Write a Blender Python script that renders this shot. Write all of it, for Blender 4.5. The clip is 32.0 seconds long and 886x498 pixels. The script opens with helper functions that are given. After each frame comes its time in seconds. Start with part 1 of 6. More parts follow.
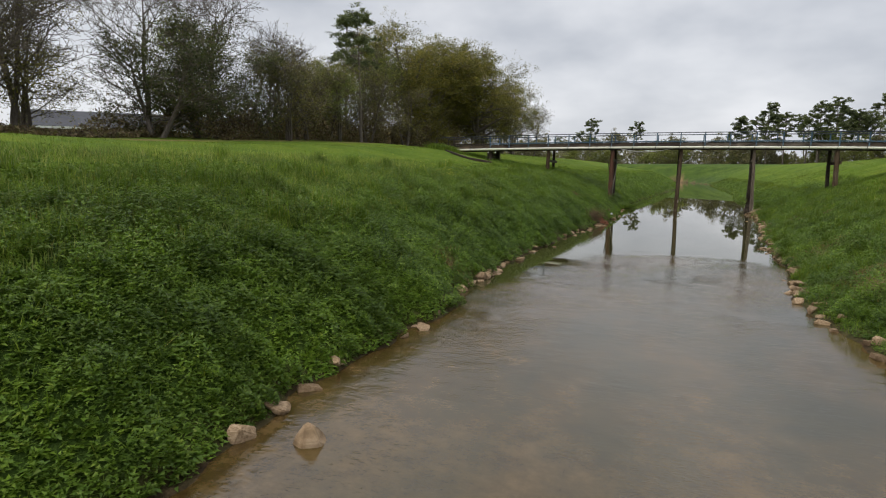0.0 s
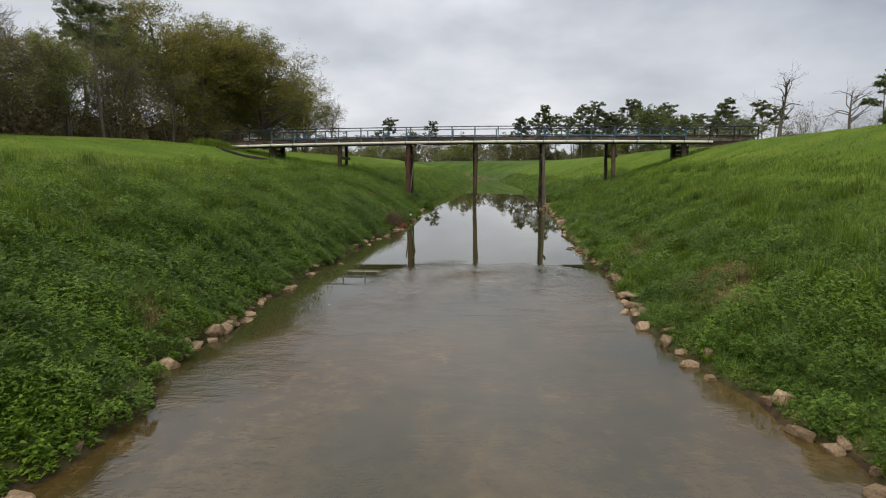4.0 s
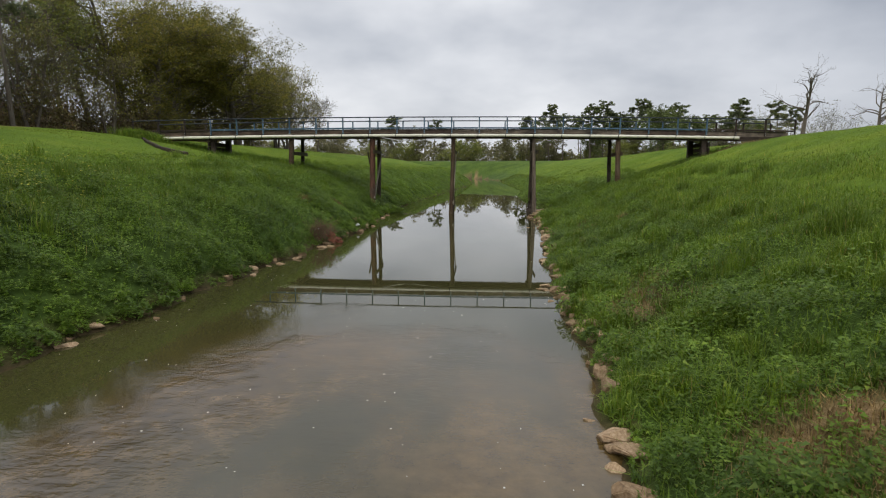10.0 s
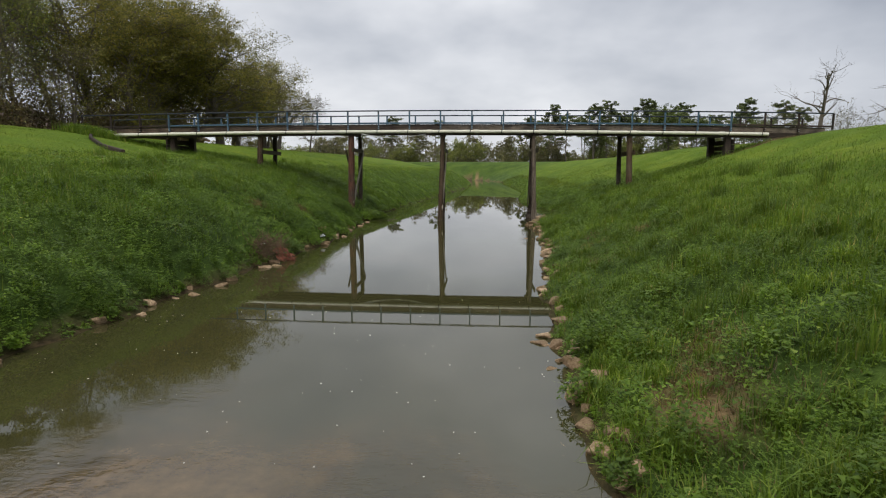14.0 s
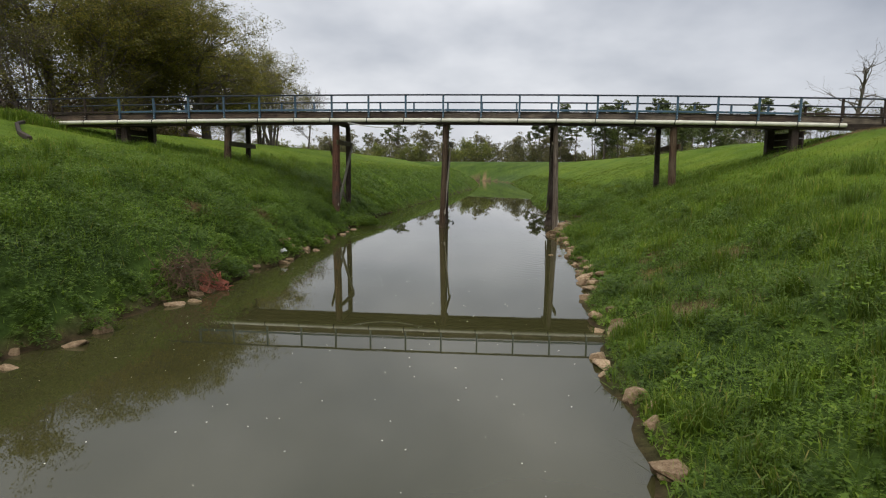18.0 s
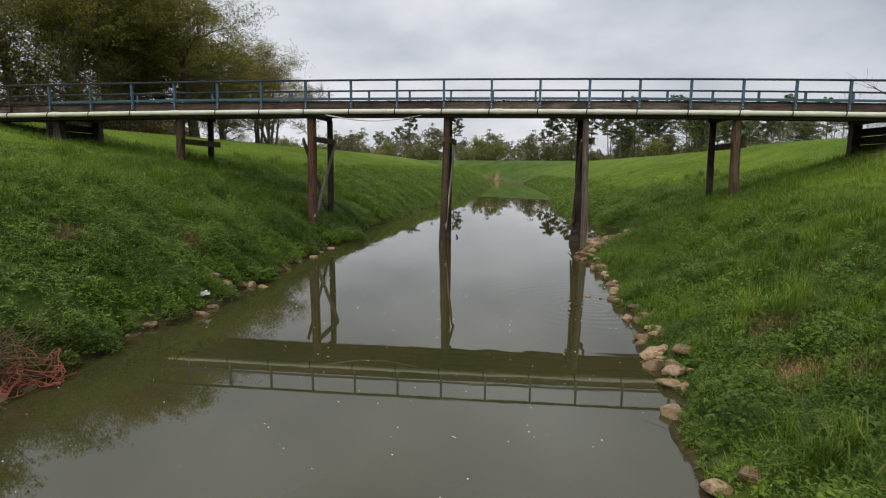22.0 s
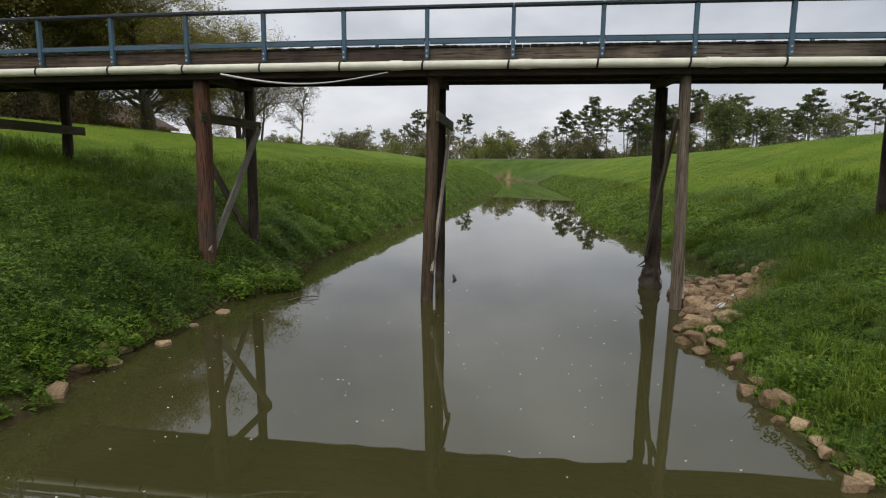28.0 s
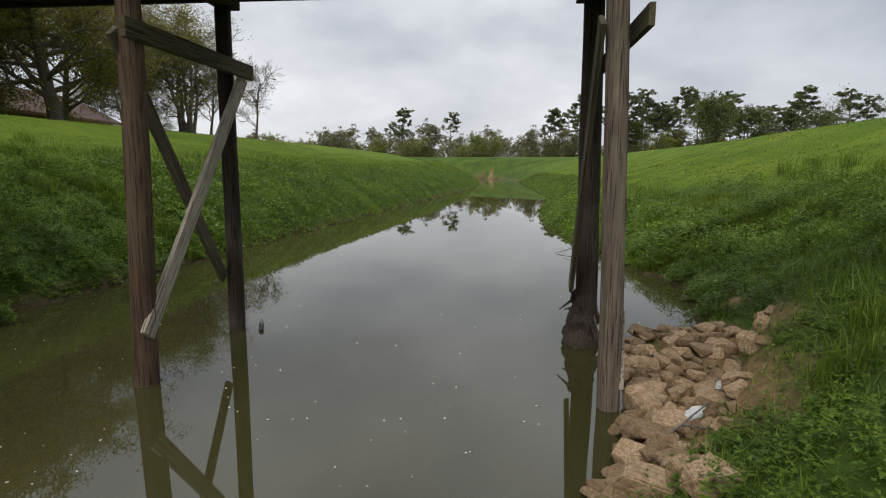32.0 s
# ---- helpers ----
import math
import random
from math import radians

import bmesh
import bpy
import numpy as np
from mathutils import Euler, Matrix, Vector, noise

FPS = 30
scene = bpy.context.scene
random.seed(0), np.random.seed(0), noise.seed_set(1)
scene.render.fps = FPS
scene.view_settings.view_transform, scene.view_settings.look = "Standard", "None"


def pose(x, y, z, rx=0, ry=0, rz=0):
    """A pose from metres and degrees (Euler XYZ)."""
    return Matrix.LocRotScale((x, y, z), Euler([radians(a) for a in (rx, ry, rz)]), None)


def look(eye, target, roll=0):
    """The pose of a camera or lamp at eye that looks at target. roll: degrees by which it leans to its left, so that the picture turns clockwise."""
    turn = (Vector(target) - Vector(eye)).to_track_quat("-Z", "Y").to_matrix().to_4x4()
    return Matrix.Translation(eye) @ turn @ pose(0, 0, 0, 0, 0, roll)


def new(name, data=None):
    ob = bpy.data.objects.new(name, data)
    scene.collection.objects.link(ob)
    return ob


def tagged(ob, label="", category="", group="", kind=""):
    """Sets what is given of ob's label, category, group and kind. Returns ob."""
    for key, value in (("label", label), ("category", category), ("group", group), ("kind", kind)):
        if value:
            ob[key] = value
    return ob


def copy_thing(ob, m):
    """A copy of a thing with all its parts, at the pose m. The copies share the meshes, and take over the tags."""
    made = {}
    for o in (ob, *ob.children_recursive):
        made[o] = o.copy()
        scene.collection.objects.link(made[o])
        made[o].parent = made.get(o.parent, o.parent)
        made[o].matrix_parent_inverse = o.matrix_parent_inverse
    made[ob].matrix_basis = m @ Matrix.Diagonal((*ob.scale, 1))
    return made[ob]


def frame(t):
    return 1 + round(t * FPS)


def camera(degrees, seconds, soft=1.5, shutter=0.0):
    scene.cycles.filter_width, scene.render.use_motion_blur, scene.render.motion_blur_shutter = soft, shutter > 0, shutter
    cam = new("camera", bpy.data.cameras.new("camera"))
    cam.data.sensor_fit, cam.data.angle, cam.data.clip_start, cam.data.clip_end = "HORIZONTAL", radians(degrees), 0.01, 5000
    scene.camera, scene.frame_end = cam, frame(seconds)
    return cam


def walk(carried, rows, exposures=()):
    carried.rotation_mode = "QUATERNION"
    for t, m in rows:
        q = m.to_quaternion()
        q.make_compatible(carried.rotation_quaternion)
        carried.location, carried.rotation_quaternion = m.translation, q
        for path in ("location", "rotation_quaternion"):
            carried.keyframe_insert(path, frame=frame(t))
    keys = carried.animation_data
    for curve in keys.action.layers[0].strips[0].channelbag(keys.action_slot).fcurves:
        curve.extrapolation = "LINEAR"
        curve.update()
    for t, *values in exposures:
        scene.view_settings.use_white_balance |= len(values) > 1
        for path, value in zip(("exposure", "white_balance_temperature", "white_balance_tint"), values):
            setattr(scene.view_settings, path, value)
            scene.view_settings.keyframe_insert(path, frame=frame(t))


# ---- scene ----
cam = camera(77.5, 32.0, 1.15)
PATH = [
    (0, (-0.03, -42.399, 2.75), (-0.796, -40.574, 2.461), 0.7),
    (0.5, (-0.144, -41.702, 2.754), (-0.823, -39.843, 2.462), 0.8),
    (1, (-0.294, -41.173, 2.761), (-0.9, -39.289, 2.471), 0.4),
    (1.5, (-0.439, -40.647, 2.762), (-0.93, -38.73, 2.47), 0.3),
    (2, (-0.46, -40.067, 2.734), (-0.841, -38.125, 2.442), 0.0),
    (2.5, (-0.451, -39.491, 2.726), (-0.722, -37.531, 2.434), -0.2),
    (3, (-0.47, -38.877, 2.698), (-0.643, -36.906, 2.408), -0.3),
    (3.5, (-0.406, -38.309, 2.666), (-0.519, -36.333, 2.377), -0.4),
    (4, (-0.328, -37.835, 2.631), (-0.426, -35.859, 2.343), -0.4),
    (4.5, (-0.197, -37.355, 2.649), (-0.296, -35.378, 2.36), -0.3),
    (6.5, (0.546, -35.39, 2.68), (0.439, -33.412, 2.4), -0.7),
    (7, (0.727, -34.774, 2.681), (0.625, -32.797, 2.393), -0.1),
    (7.5, (0.949, -34.244, 2.673), (0.836, -32.267, 2.393), -0.6),
    (8, (1.09, -33.64, 2.64), (0.975, -31.663, 2.362), -0.5),
    (8.5, (1.231, -33.104, 2.626), (1.117, -31.127, 2.344), -0.2),
    (9, (1.346, -32.623, 2.612), (1.227, -30.647, 2.327), -0.0),
    (9.5, (1.426, -32.082, 2.573), (1.302, -30.106, 2.287), 0.1),
    (10, (1.519, -31.569, 2.554), (1.394, -29.594, 2.266), 0.2),
    (10.5, (1.615, -31.082, 2.542), (1.49, -29.107, 2.253), 0.4),
    (11, (1.707, -30.655, 2.526), (1.578, -28.679, 2.244), 0.1),
    (11.5, (1.824, -30.14, 2.491), (1.699, -28.164, 2.209), -0.0),
    (12, (1.906, -29.712, 2.506), (1.78, -27.737, 2.223), 0.1),
    (12.5, (1.973, -29.267, 2.508), (1.845, -27.292, 2.222), 0.2),
    (13, (1.991, -28.8, 2.506), (1.859, -26.825, 2.224), 0.2),
    (13.5, (2.009, -28.324, 2.523), (1.877, -26.349, 2.239), 0.2),
    (14, (2.029, -27.838, 2.531), (1.894, -25.863, 2.247), 0.2),
    (14.5, (2.032, -27.32, 2.547), (1.895, -25.345, 2.261), 0.3),
    (16.5, (1.881, -24.927, 2.477), (1.728, -22.953, 2.189), 0.4),
    (17, (1.859, -24.302, 2.453), (1.705, -22.329, 2.167), 0.4),
    (17.5, (1.85, -23.647, 2.412), (1.693, -21.673, 2.127), 0.5),
    (18, (1.891, -23.102, 2.389), (1.732, -21.128, 2.106), 0.6),
    (18.5, (1.912, -22.61, 2.376), (1.751, -20.637, 2.092), 0.8),
    (19, (1.926, -22.063, 2.405), (1.764, -20.09, 2.116), 0.6),
    (19.5, (1.933, -21.519, 2.422), (1.766, -19.546, 2.139), 0.8),
    (20, (1.935, -20.975, 2.485), (1.765, -19.003, 2.201), 0.8),
    (20.5, (1.976, -20.37, 2.562), (1.796, -18.399, 2.274), 0.6),
    (21, (1.98, -19.775, 2.612), (1.795, -17.806, 2.319), 0.7),
    (22, (1.902, -18.502, 2.566), (1.699, -16.533, 2.277), 0.6),
    (23, (1.766, -17.212, 2.551), (1.537, -15.246, 2.262), 0.6),
    (24, (1.723, -15.962, 2.592), (1.495, -13.996, 2.303), 0.4),
    (25, (1.585, -14.623, 2.625), (1.343, -12.659, 2.336), 0.3),
    (27.5, (1.532, -11.184, 2.591), (1.293, -9.22, 2.298), 0.5),
    (28, (1.565, -10.498, 2.583), (1.326, -8.534, 2.289), 0.5),
    (28.5, (1.679, -9.805, 2.568), (1.443, -7.841, 2.274), 0.4),
    (29, (1.822, -9.135, 2.545), (1.587, -7.171, 2.25), 0.4),
    (29.5, (1.957, -8.424, 2.504), (1.731, -6.458, 2.209), 0.5),
    (30, (2.138, -7.798, 2.476), (1.915, -5.833, 2.18), 0.5),
    (30.5, (2.477, -7.079, 2.426), (2.255, -5.113, 2.13), 0.4),
    (31, (2.884, -6.409, 2.371), (2.663, -4.443, 2.076), 0.4),
    (31.5, (3.319, -5.768, 2.309), (3.103, -3.802, 2.014), 0.5),
    (32, (3.638, -5.129, 2.26), (3.424, -3.162, 1.967), 0.4),
]
walk(cam, [(t, look(eye, target, roll)) for t, eye, target, roll in PATH])

# ---- sky and light ----
def make_world():
    w = bpy.data.worlds.new("overcast_sky")
    scene.world = w
    w.use_nodes = True
    nt = w.node_tree
    nt.nodes.clear()
    out = nt.nodes.new("ShaderNodeOutputWorld")
    bg = nt.nodes.new("ShaderNodeBackground")
    sky = nt.nodes.new("ShaderNodeTexSky")
    sky.sky_type, sky.sun_disc = "NISHITA", False
    sky.sun_elevation, sky.sun_rotation = radians(52), radians(200)
    sky.air_density, sky.dust_density = 1.0, 4.0
    tc = nt.nodes.new("ShaderNodeTexCoord")
    sep = nt.nodes.new("ShaderNodeSeparateXYZ")
    nt.links.new(tc.outputs["Generated"], sep.inputs[0])
    # cloud deck: project the direction on a flat layer overhead
    zc = nt.nodes.new("ShaderNodeMath")
    zc.operation = "MAXIMUM"
    zc.inputs[1].default_value = 0.0
    nt.links.new(sep.outputs["Z"], zc.inputs[0])
    za = nt.nodes.new("ShaderNodeMath")
    za.operation = "ADD"
    za.inputs[1].default_value = 0.34
    nt.links.new(zc.outputs[0], za.inputs[0])
    dx = nt.nodes.new("ShaderNodeMath")
    dx.operation = "DIVIDE"
    nt.links.new(sep.outputs["X"], dx.inputs[0])
    nt.links.new(za.outputs[0], dx.inputs[1])
    dy = nt.nodes.new("ShaderNodeMath")
    dy.operation = "DIVIDE"
    nt.links.new(sep.outputs["Y"], dy.inputs[0])
    nt.links.new(za.outputs[0], dy.inputs[1])
    com = nt.nodes.new("ShaderNodeCombineXYZ")
    nt.links.new(dx.outputs[0], com.inputs[0])
    nt.links.new(dy.outputs[0], com.inputs[1])
    n1 = nt.nodes.new("ShaderNodeTexNoise")
    n1.inputs["Scale"].default_value = 1.25
    n1.inputs["Detail"].default_value = 5.0
    n1.inputs["Roughness"].default_value = 0.5
    nt.links.new(com.outputs[0], n1.inputs["Vector"])
    ramp = nt.nodes.new("ShaderNodeValToRGB")
    ramp.color_ramp.elements[0].position, ramp.color_ramp.elements[0].color = 0.36, (0.44, 0.47, 0.53, 1)
    ramp.color_ramp.elements[1].position, ramp.color_ramp.elements[1].color = 0.62, (0.91, 0.92, 0.95, 1)
    nt.links.new(n1.outputs["Fac"], ramp.inputs[0])
    # thinner, brighter cloud towards the horizon
    hr = nt.nodes.new("ShaderNodeMapRange")
    hr.inputs["From Min"].default_value, hr.inputs["From Max"].default_value = 0.0, 0.45
    hr.inputs["To Min"].default_value, hr.inputs["To Max"].default_value = 0.5, 0.0
    nt.links.new(zc.outputs[0], hr.inputs["Value"])
    m2 = nt.nodes.new("ShaderNodeMixRGB")
    m2.inputs[2].default_value = (0.76, 0.775, 0.81, 1)
    nt.links.new(hr.outputs[0], m2.inputs[0])
    nt.links.new(ramp.outputs[0], m2.inputs[1])
    # a heavier bank of cloud to one side
    hb = nt.nodes.new("ShaderNodeMapRange")
    hb.interpolation_type = "SMOOTHSTEP"
    hb.inputs["From Min"].default_value, hb.inputs["From Max"].default_value = 0.0, 0.7
    hb.inputs["To Min"].default_value, hb.inputs["To Max"].default_value = 0.0, 0.95
    nt.links.new(sep.outputs["X"], hb.inputs["Value"])
    m3 = nt.nodes.new("ShaderNodeMixRGB")
    m3.blend_type = "MULTIPLY"
    m3.inputs[2].default_value = (0.68, 0.70, 0.74, 1)
    nt.links.new(hb.outputs[0], m3.inputs[0])
    nt.links.new(m2.outputs[0], m3.inputs[1])
    m2 = m3
    # a little of the clear sky's light shows through the deck
    sc = nt.nodes.new("ShaderNodeMixRGB")
    sc.blend_type = "ADD"
    sc.inputs[0].default_value = 0.012
    nt.links.new(m2.outputs[0], sc.inputs[1])
    nt.links.new(sky.outputs[0], sc.inputs[2])
    nt.links.new(sc.outputs[0], bg.inputs["Color"])
    # an overcast sky is brightest overhead
    zr = nt.nodes.new("ShaderNodeMapRange")
    zr.inputs["From Min"].default_value, zr.inputs["From Max"].default_value = 0.30, 1.0
    zr.inputs["To Min"].default_value, zr.inputs["To Max"].default_value = 0.95, 2.6
    nt.links.new(zc.outputs[0], zr.inputs["Value"])
    nt.links.new(zr.outputs[0], bg.inputs["Strength"])
    nt.links.new(bg.outputs[0], out.inputs[0])


make_world()
sun = new("sun", bpy.data.lights.new("sun", "SUN"))
sun.data.energy, sun.data.angle, sun.data.color = 0.9, radians(30), (1.0, 0.96, 0.9)
sun.matrix_world = look((0, 0, 60), (20.5, 55, -20))


# ---- materials ----
def shader(name, rough=0.8, spec=0.3, metal=0.0):
    m = bpy.data.materials.new(name)
    m.use_nodes = True
    nt = m.node_tree
    b = nt.nodes["Principled BSDF"]
    b.inputs["Roughness"].default_value, b.inputs["Metallic"].default_value = rough, metal
    b.inputs["Specular IOR Level"].default_value = spec
    return m, nt, b


def ramp_of(nt, stops):
    r = nt.nodes.new("ShaderNodeValToRGB")
    els = r.color_ramp.elements
    while len(els) < len(stops):
        els.new(0.5)
    for e, (p, c) in zip(els, stops):
        e.position, e.color = p, (*c, 1)
    return r


def noise_of(nt, scale, detail=4.0, rough=0.6, stretch=None, space="Object", lean=0.0):
    tc = nt.nodes.new("ShaderNodeTexCoord")
    n = nt.nodes.new("ShaderNodeTexNoise")
    n.inputs["Scale"].default_value, n.inputs["Detail"].default_value, n.inputs["Roughness"].default_value = scale, detail, rough
    if stretch:
        mp = nt.nodes.new("ShaderNodeMapping")
        mp.inputs["Scale"].default_value = stretch
        rt = nt.nodes.new("ShaderNodeMapping")
        rt.inputs["Rotation"].default_value = (radians(lean), 0, 0)
        nt.links.new(tc.outputs[space], rt.inputs[0])
        nt.links.new(rt.outputs[0], mp.inputs[0])
        nt.links.new(mp.outputs[0], n.inputs["Vector"])
    else:
        nt.links.new(tc.outputs[space], n.inputs["Vector"])
    return n


def mix_of(nt, fac, a, b, blend="MIX"):
    m = nt.nodes.new("ShaderNodeMixRGB")
    m.blend_type = blend
    for sock, v in zip(m.inputs, (fac, a, b)):
        if hasattr(v, "is_linked"):
            nt.links.new(v, sock)
        elif isinstance(v, (int, float)):
            sock.default_value = v
        else:
            sock.default_value = (*v, 1)
    return m.outputs[0]


def bump_of(nt, b, height, strength=0.4, dist=0.02):
    bp = nt.nodes.new("ShaderNodeBump")
    bp.inputs["Strength"].default_value, bp.inputs["Distance"].default_value = strength, dist
    nt.links.new(height, bp.inputs["Height"])
    nt.links.new(bp.outputs[0], b.inputs["Normal"])


def leaf_mat(name, stops, trans=0.38, rough=0.55, patch=0.5):
    """Foliage: each leaf its own tone, broad patches over it, some light through the leaf."""
    m, nt, b = shader(name, rough, 0.25)
    g = nt.nodes.new("ShaderNodeNewGeometry")
    r = ramp_of(nt, stops)
    nt.links.new(g.outputs["Random Per Island"], r.inputs[0])
    n = noise_of(nt, patch, 3.0)
    pr = ramp_of(nt, [(0.35, (0.62, 0.62, 0.66)), (0.65, (1.25, 1.2, 1.05))])
    nt.links.new(n.outputs["Fac"], pr.inputs[0])
    col = mix_of(nt, 1.0, r.outputs[0], pr.outputs[0], "MULTIPLY")
    fine = noise_of(nt, patch * 9.0, 2.0)
    fr = ramp_of(nt, [(0.35, (0.74, 0.78, 0.80)), (0.65, (1.24, 1.2, 1.1))])
    nt.links.new(fine.outputs["Fac"], fr.inputs[0])
    col = mix_of(nt, 1.0, col, fr.outputs[0], "MULTIPLY")
    nt.links.new(col, b.inputs["Base Color"])
    t = nt.nodes.new("ShaderNodeBsdfTranslucent")
    nt.links.new(col, t.inputs["Color"])
    mx = nt.nodes.new("ShaderNodeMixShader")
    mx.inputs[0].default_value = trans
    nt.links.new(b.outputs[0], mx.inputs[1])
    nt.links.new(t.outputs[0], mx.inputs[2])
    nt.links.new(mx.outputs[0], nt.nodes["Material Output"].inputs[0])
    return m


def wood_mat(name, dark, light, stain=(0.03, 0.028, 0.024), along="X", rough=0.85, lean=0.0):
    """Weathered timber; lean turns the grain about x, for boards set on the slant."""
    m, nt, b = shader(name, rough, 0.2)
    st = {"X": (0.3, 7, 7), "Z": (7, 7, 0.3), "Y": (7, 0.3, 7), }[along]
    grain = noise_of(nt, 3.0, 7.0, 0.7, st, lean=lean)
    r = ramp_of(nt, [(0.3, dark), (0.7, light)])
    nt.links.new(grain.outputs["Fac"], r.inputs[0])
    big = noise_of(nt, 1.3, 3.0)
    br = ramp_of(nt, [(0.42, (0, 0, 0)), (0.68, (1, 1, 1))])
    nt.links.new(big.outputs["Fac"], br.inputs[0])
    oi = nt.nodes.new("ShaderNodeObjectInfo")
    rr = ramp_of(nt, [(0.0, (0.75, 0.75, 0.75)), (1.0, (1.2, 1.17, 1.12))])
    nt.links.new(oi.outputs["Random"], rr.inputs[0])
    c1 = mix_of(nt, 1.0, r.outputs[0], rr.outputs[0], "MULTIPLY")
    # fine dark checks along the grain
    ck = noise_of(nt, 9.0, 5.0, 0.6, tuple(0.22 if v < 1 else v for v in st), lean=lean)
    cr = ramp_of(nt, [(0.38, (0.28, 0.26, 0.25)), (0.47, (1, 1, 1)), (0.62, (1, 1, 1)), (0.70, (1.3, 1.28, 1.25))])
    nt.links.new(ck.outputs["Fac"], cr.inputs[0])
    c2 = mix_of(nt, br.outputs[0], c1, stain)
    nt.links.new(mix_of(nt, 1.0, c2, cr.outputs[0], "MULTIPLY"), b.inputs["Base Color"])
    bump_of(nt, b, mix_of(nt, 0.6, grain.outputs["Color"], ck.outputs["Color"]), 0.8, 0.014)
    return m


def paint_mat(name, col, worn, rough=0.6, wear=0.62, scale=6.0):
    m, nt, b = shader(name, rough, 0.35)
    n = noise_of(nt, scale, 6.0, 0.7)
    r = ramp_of(nt, [(wear - 0.05, (0, 0, 0)), (wear + 0.06, (1, 1, 1))])
    nt.links.new(n.outputs["Fac"], r.inputs[0])
    n2 = noise_of(nt, 1.1, 3.0)
    r2 = ramp_of(nt, [(0.3, (0.8, 0.8, 0.8)), (0.7, (1.15, 1.15, 1.15))])
    nt.links.new(n2.outputs["Fac"], r2.inputs[0])
    c = mix_of(nt, 1.0, col, r2.outputs[0], "MULTIPLY")
    nt.links.new(mix_of(nt, r.outputs[0], c, worn), b.inputs["Base Color"])
    bump_of(nt, b, n.outputs["Fac"], 0.25, 0.004)
    return m


def ground_mat():
    m, nt, b = shader("turf_and_soil", 0.95, 0.1)
    n1 = noise_of(nt, 0.35, 5.0)
    r1 = ramp_of(nt, [(0.3, (0.030, 0.052, 0.011)), (0.5, (0.046, 0.080, 0.014)), (0.72, (0.070, 0.105, 0.020))])
    nt.links.new(n1.outputs["Fac"], r1.inputs[0])
    n2 = noise_of(nt, 9.0, 6.0, 0.7)
    r2 = ramp_of(nt, [(0.3, (0.6, 0.6, 0.6)), (0.7, (1.35, 1.3, 1.2))])
    nt.links.new(n2.outputs["Fac"], r2.inputs[0])
    turf = mix_of(nt, 1.0, r1.outputs[0], r2.outputs[0], "MULTIPLY")
    # soil below the turf line by the water, and bare scuffed patches, from the mesh's own layer
    at = nt.nodes.new("ShaderNodeAttribute")
    at.attribute_name = "bare"
    soil = ramp_of(nt, [(0.3, (0.115, 0.070, 0.036)), (0.7, (0.31, 0.20, 0.105))])
    nt.links.new(n2.outputs["Fac"], soil.inputs[0])
    lw = nt.nodes.new("ShaderNodeAttribute")
    lw.attribute_name = "mown"
    r3 = ramp_of(nt, [(0.3, (0.056, 0.100, 0.009)), (0.5, (0.084, 0.134, 0.011)), (0.72, (0.124, 0.162, 0.015))])
    nt.links.new(n1.outputs["Fac"], r3.inputs[0])
    lawn = mix_of(nt, 1.0, r3.outputs[0], r2.outputs[0], "MULTIPLY")
    turf = mix_of(nt, lw.outputs["Fac"], turf, lawn)
    wt = nt.nodes.new("ShaderNodeAttribute")
    wt.attribute_name = "wet"
    mud = ramp_of(nt, [(0.3, (0.022, 0.015, 0.008)), (0.7, (0.075, 0.048, 0.025))])
    nt.links.new(n2.outputs["Fac"], mud.inputs[0])
    earth = mix_of(nt, wt.outputs["Fac"], soil.outputs[0], mud.outputs[0])
    nt.links.new(mix_of(nt, at.outputs["Fac"], turf, earth), b.inputs["Base Color"])
    bump_of(nt, b, n2.outputs["Fac"], 0.9, 0.06)
    return m


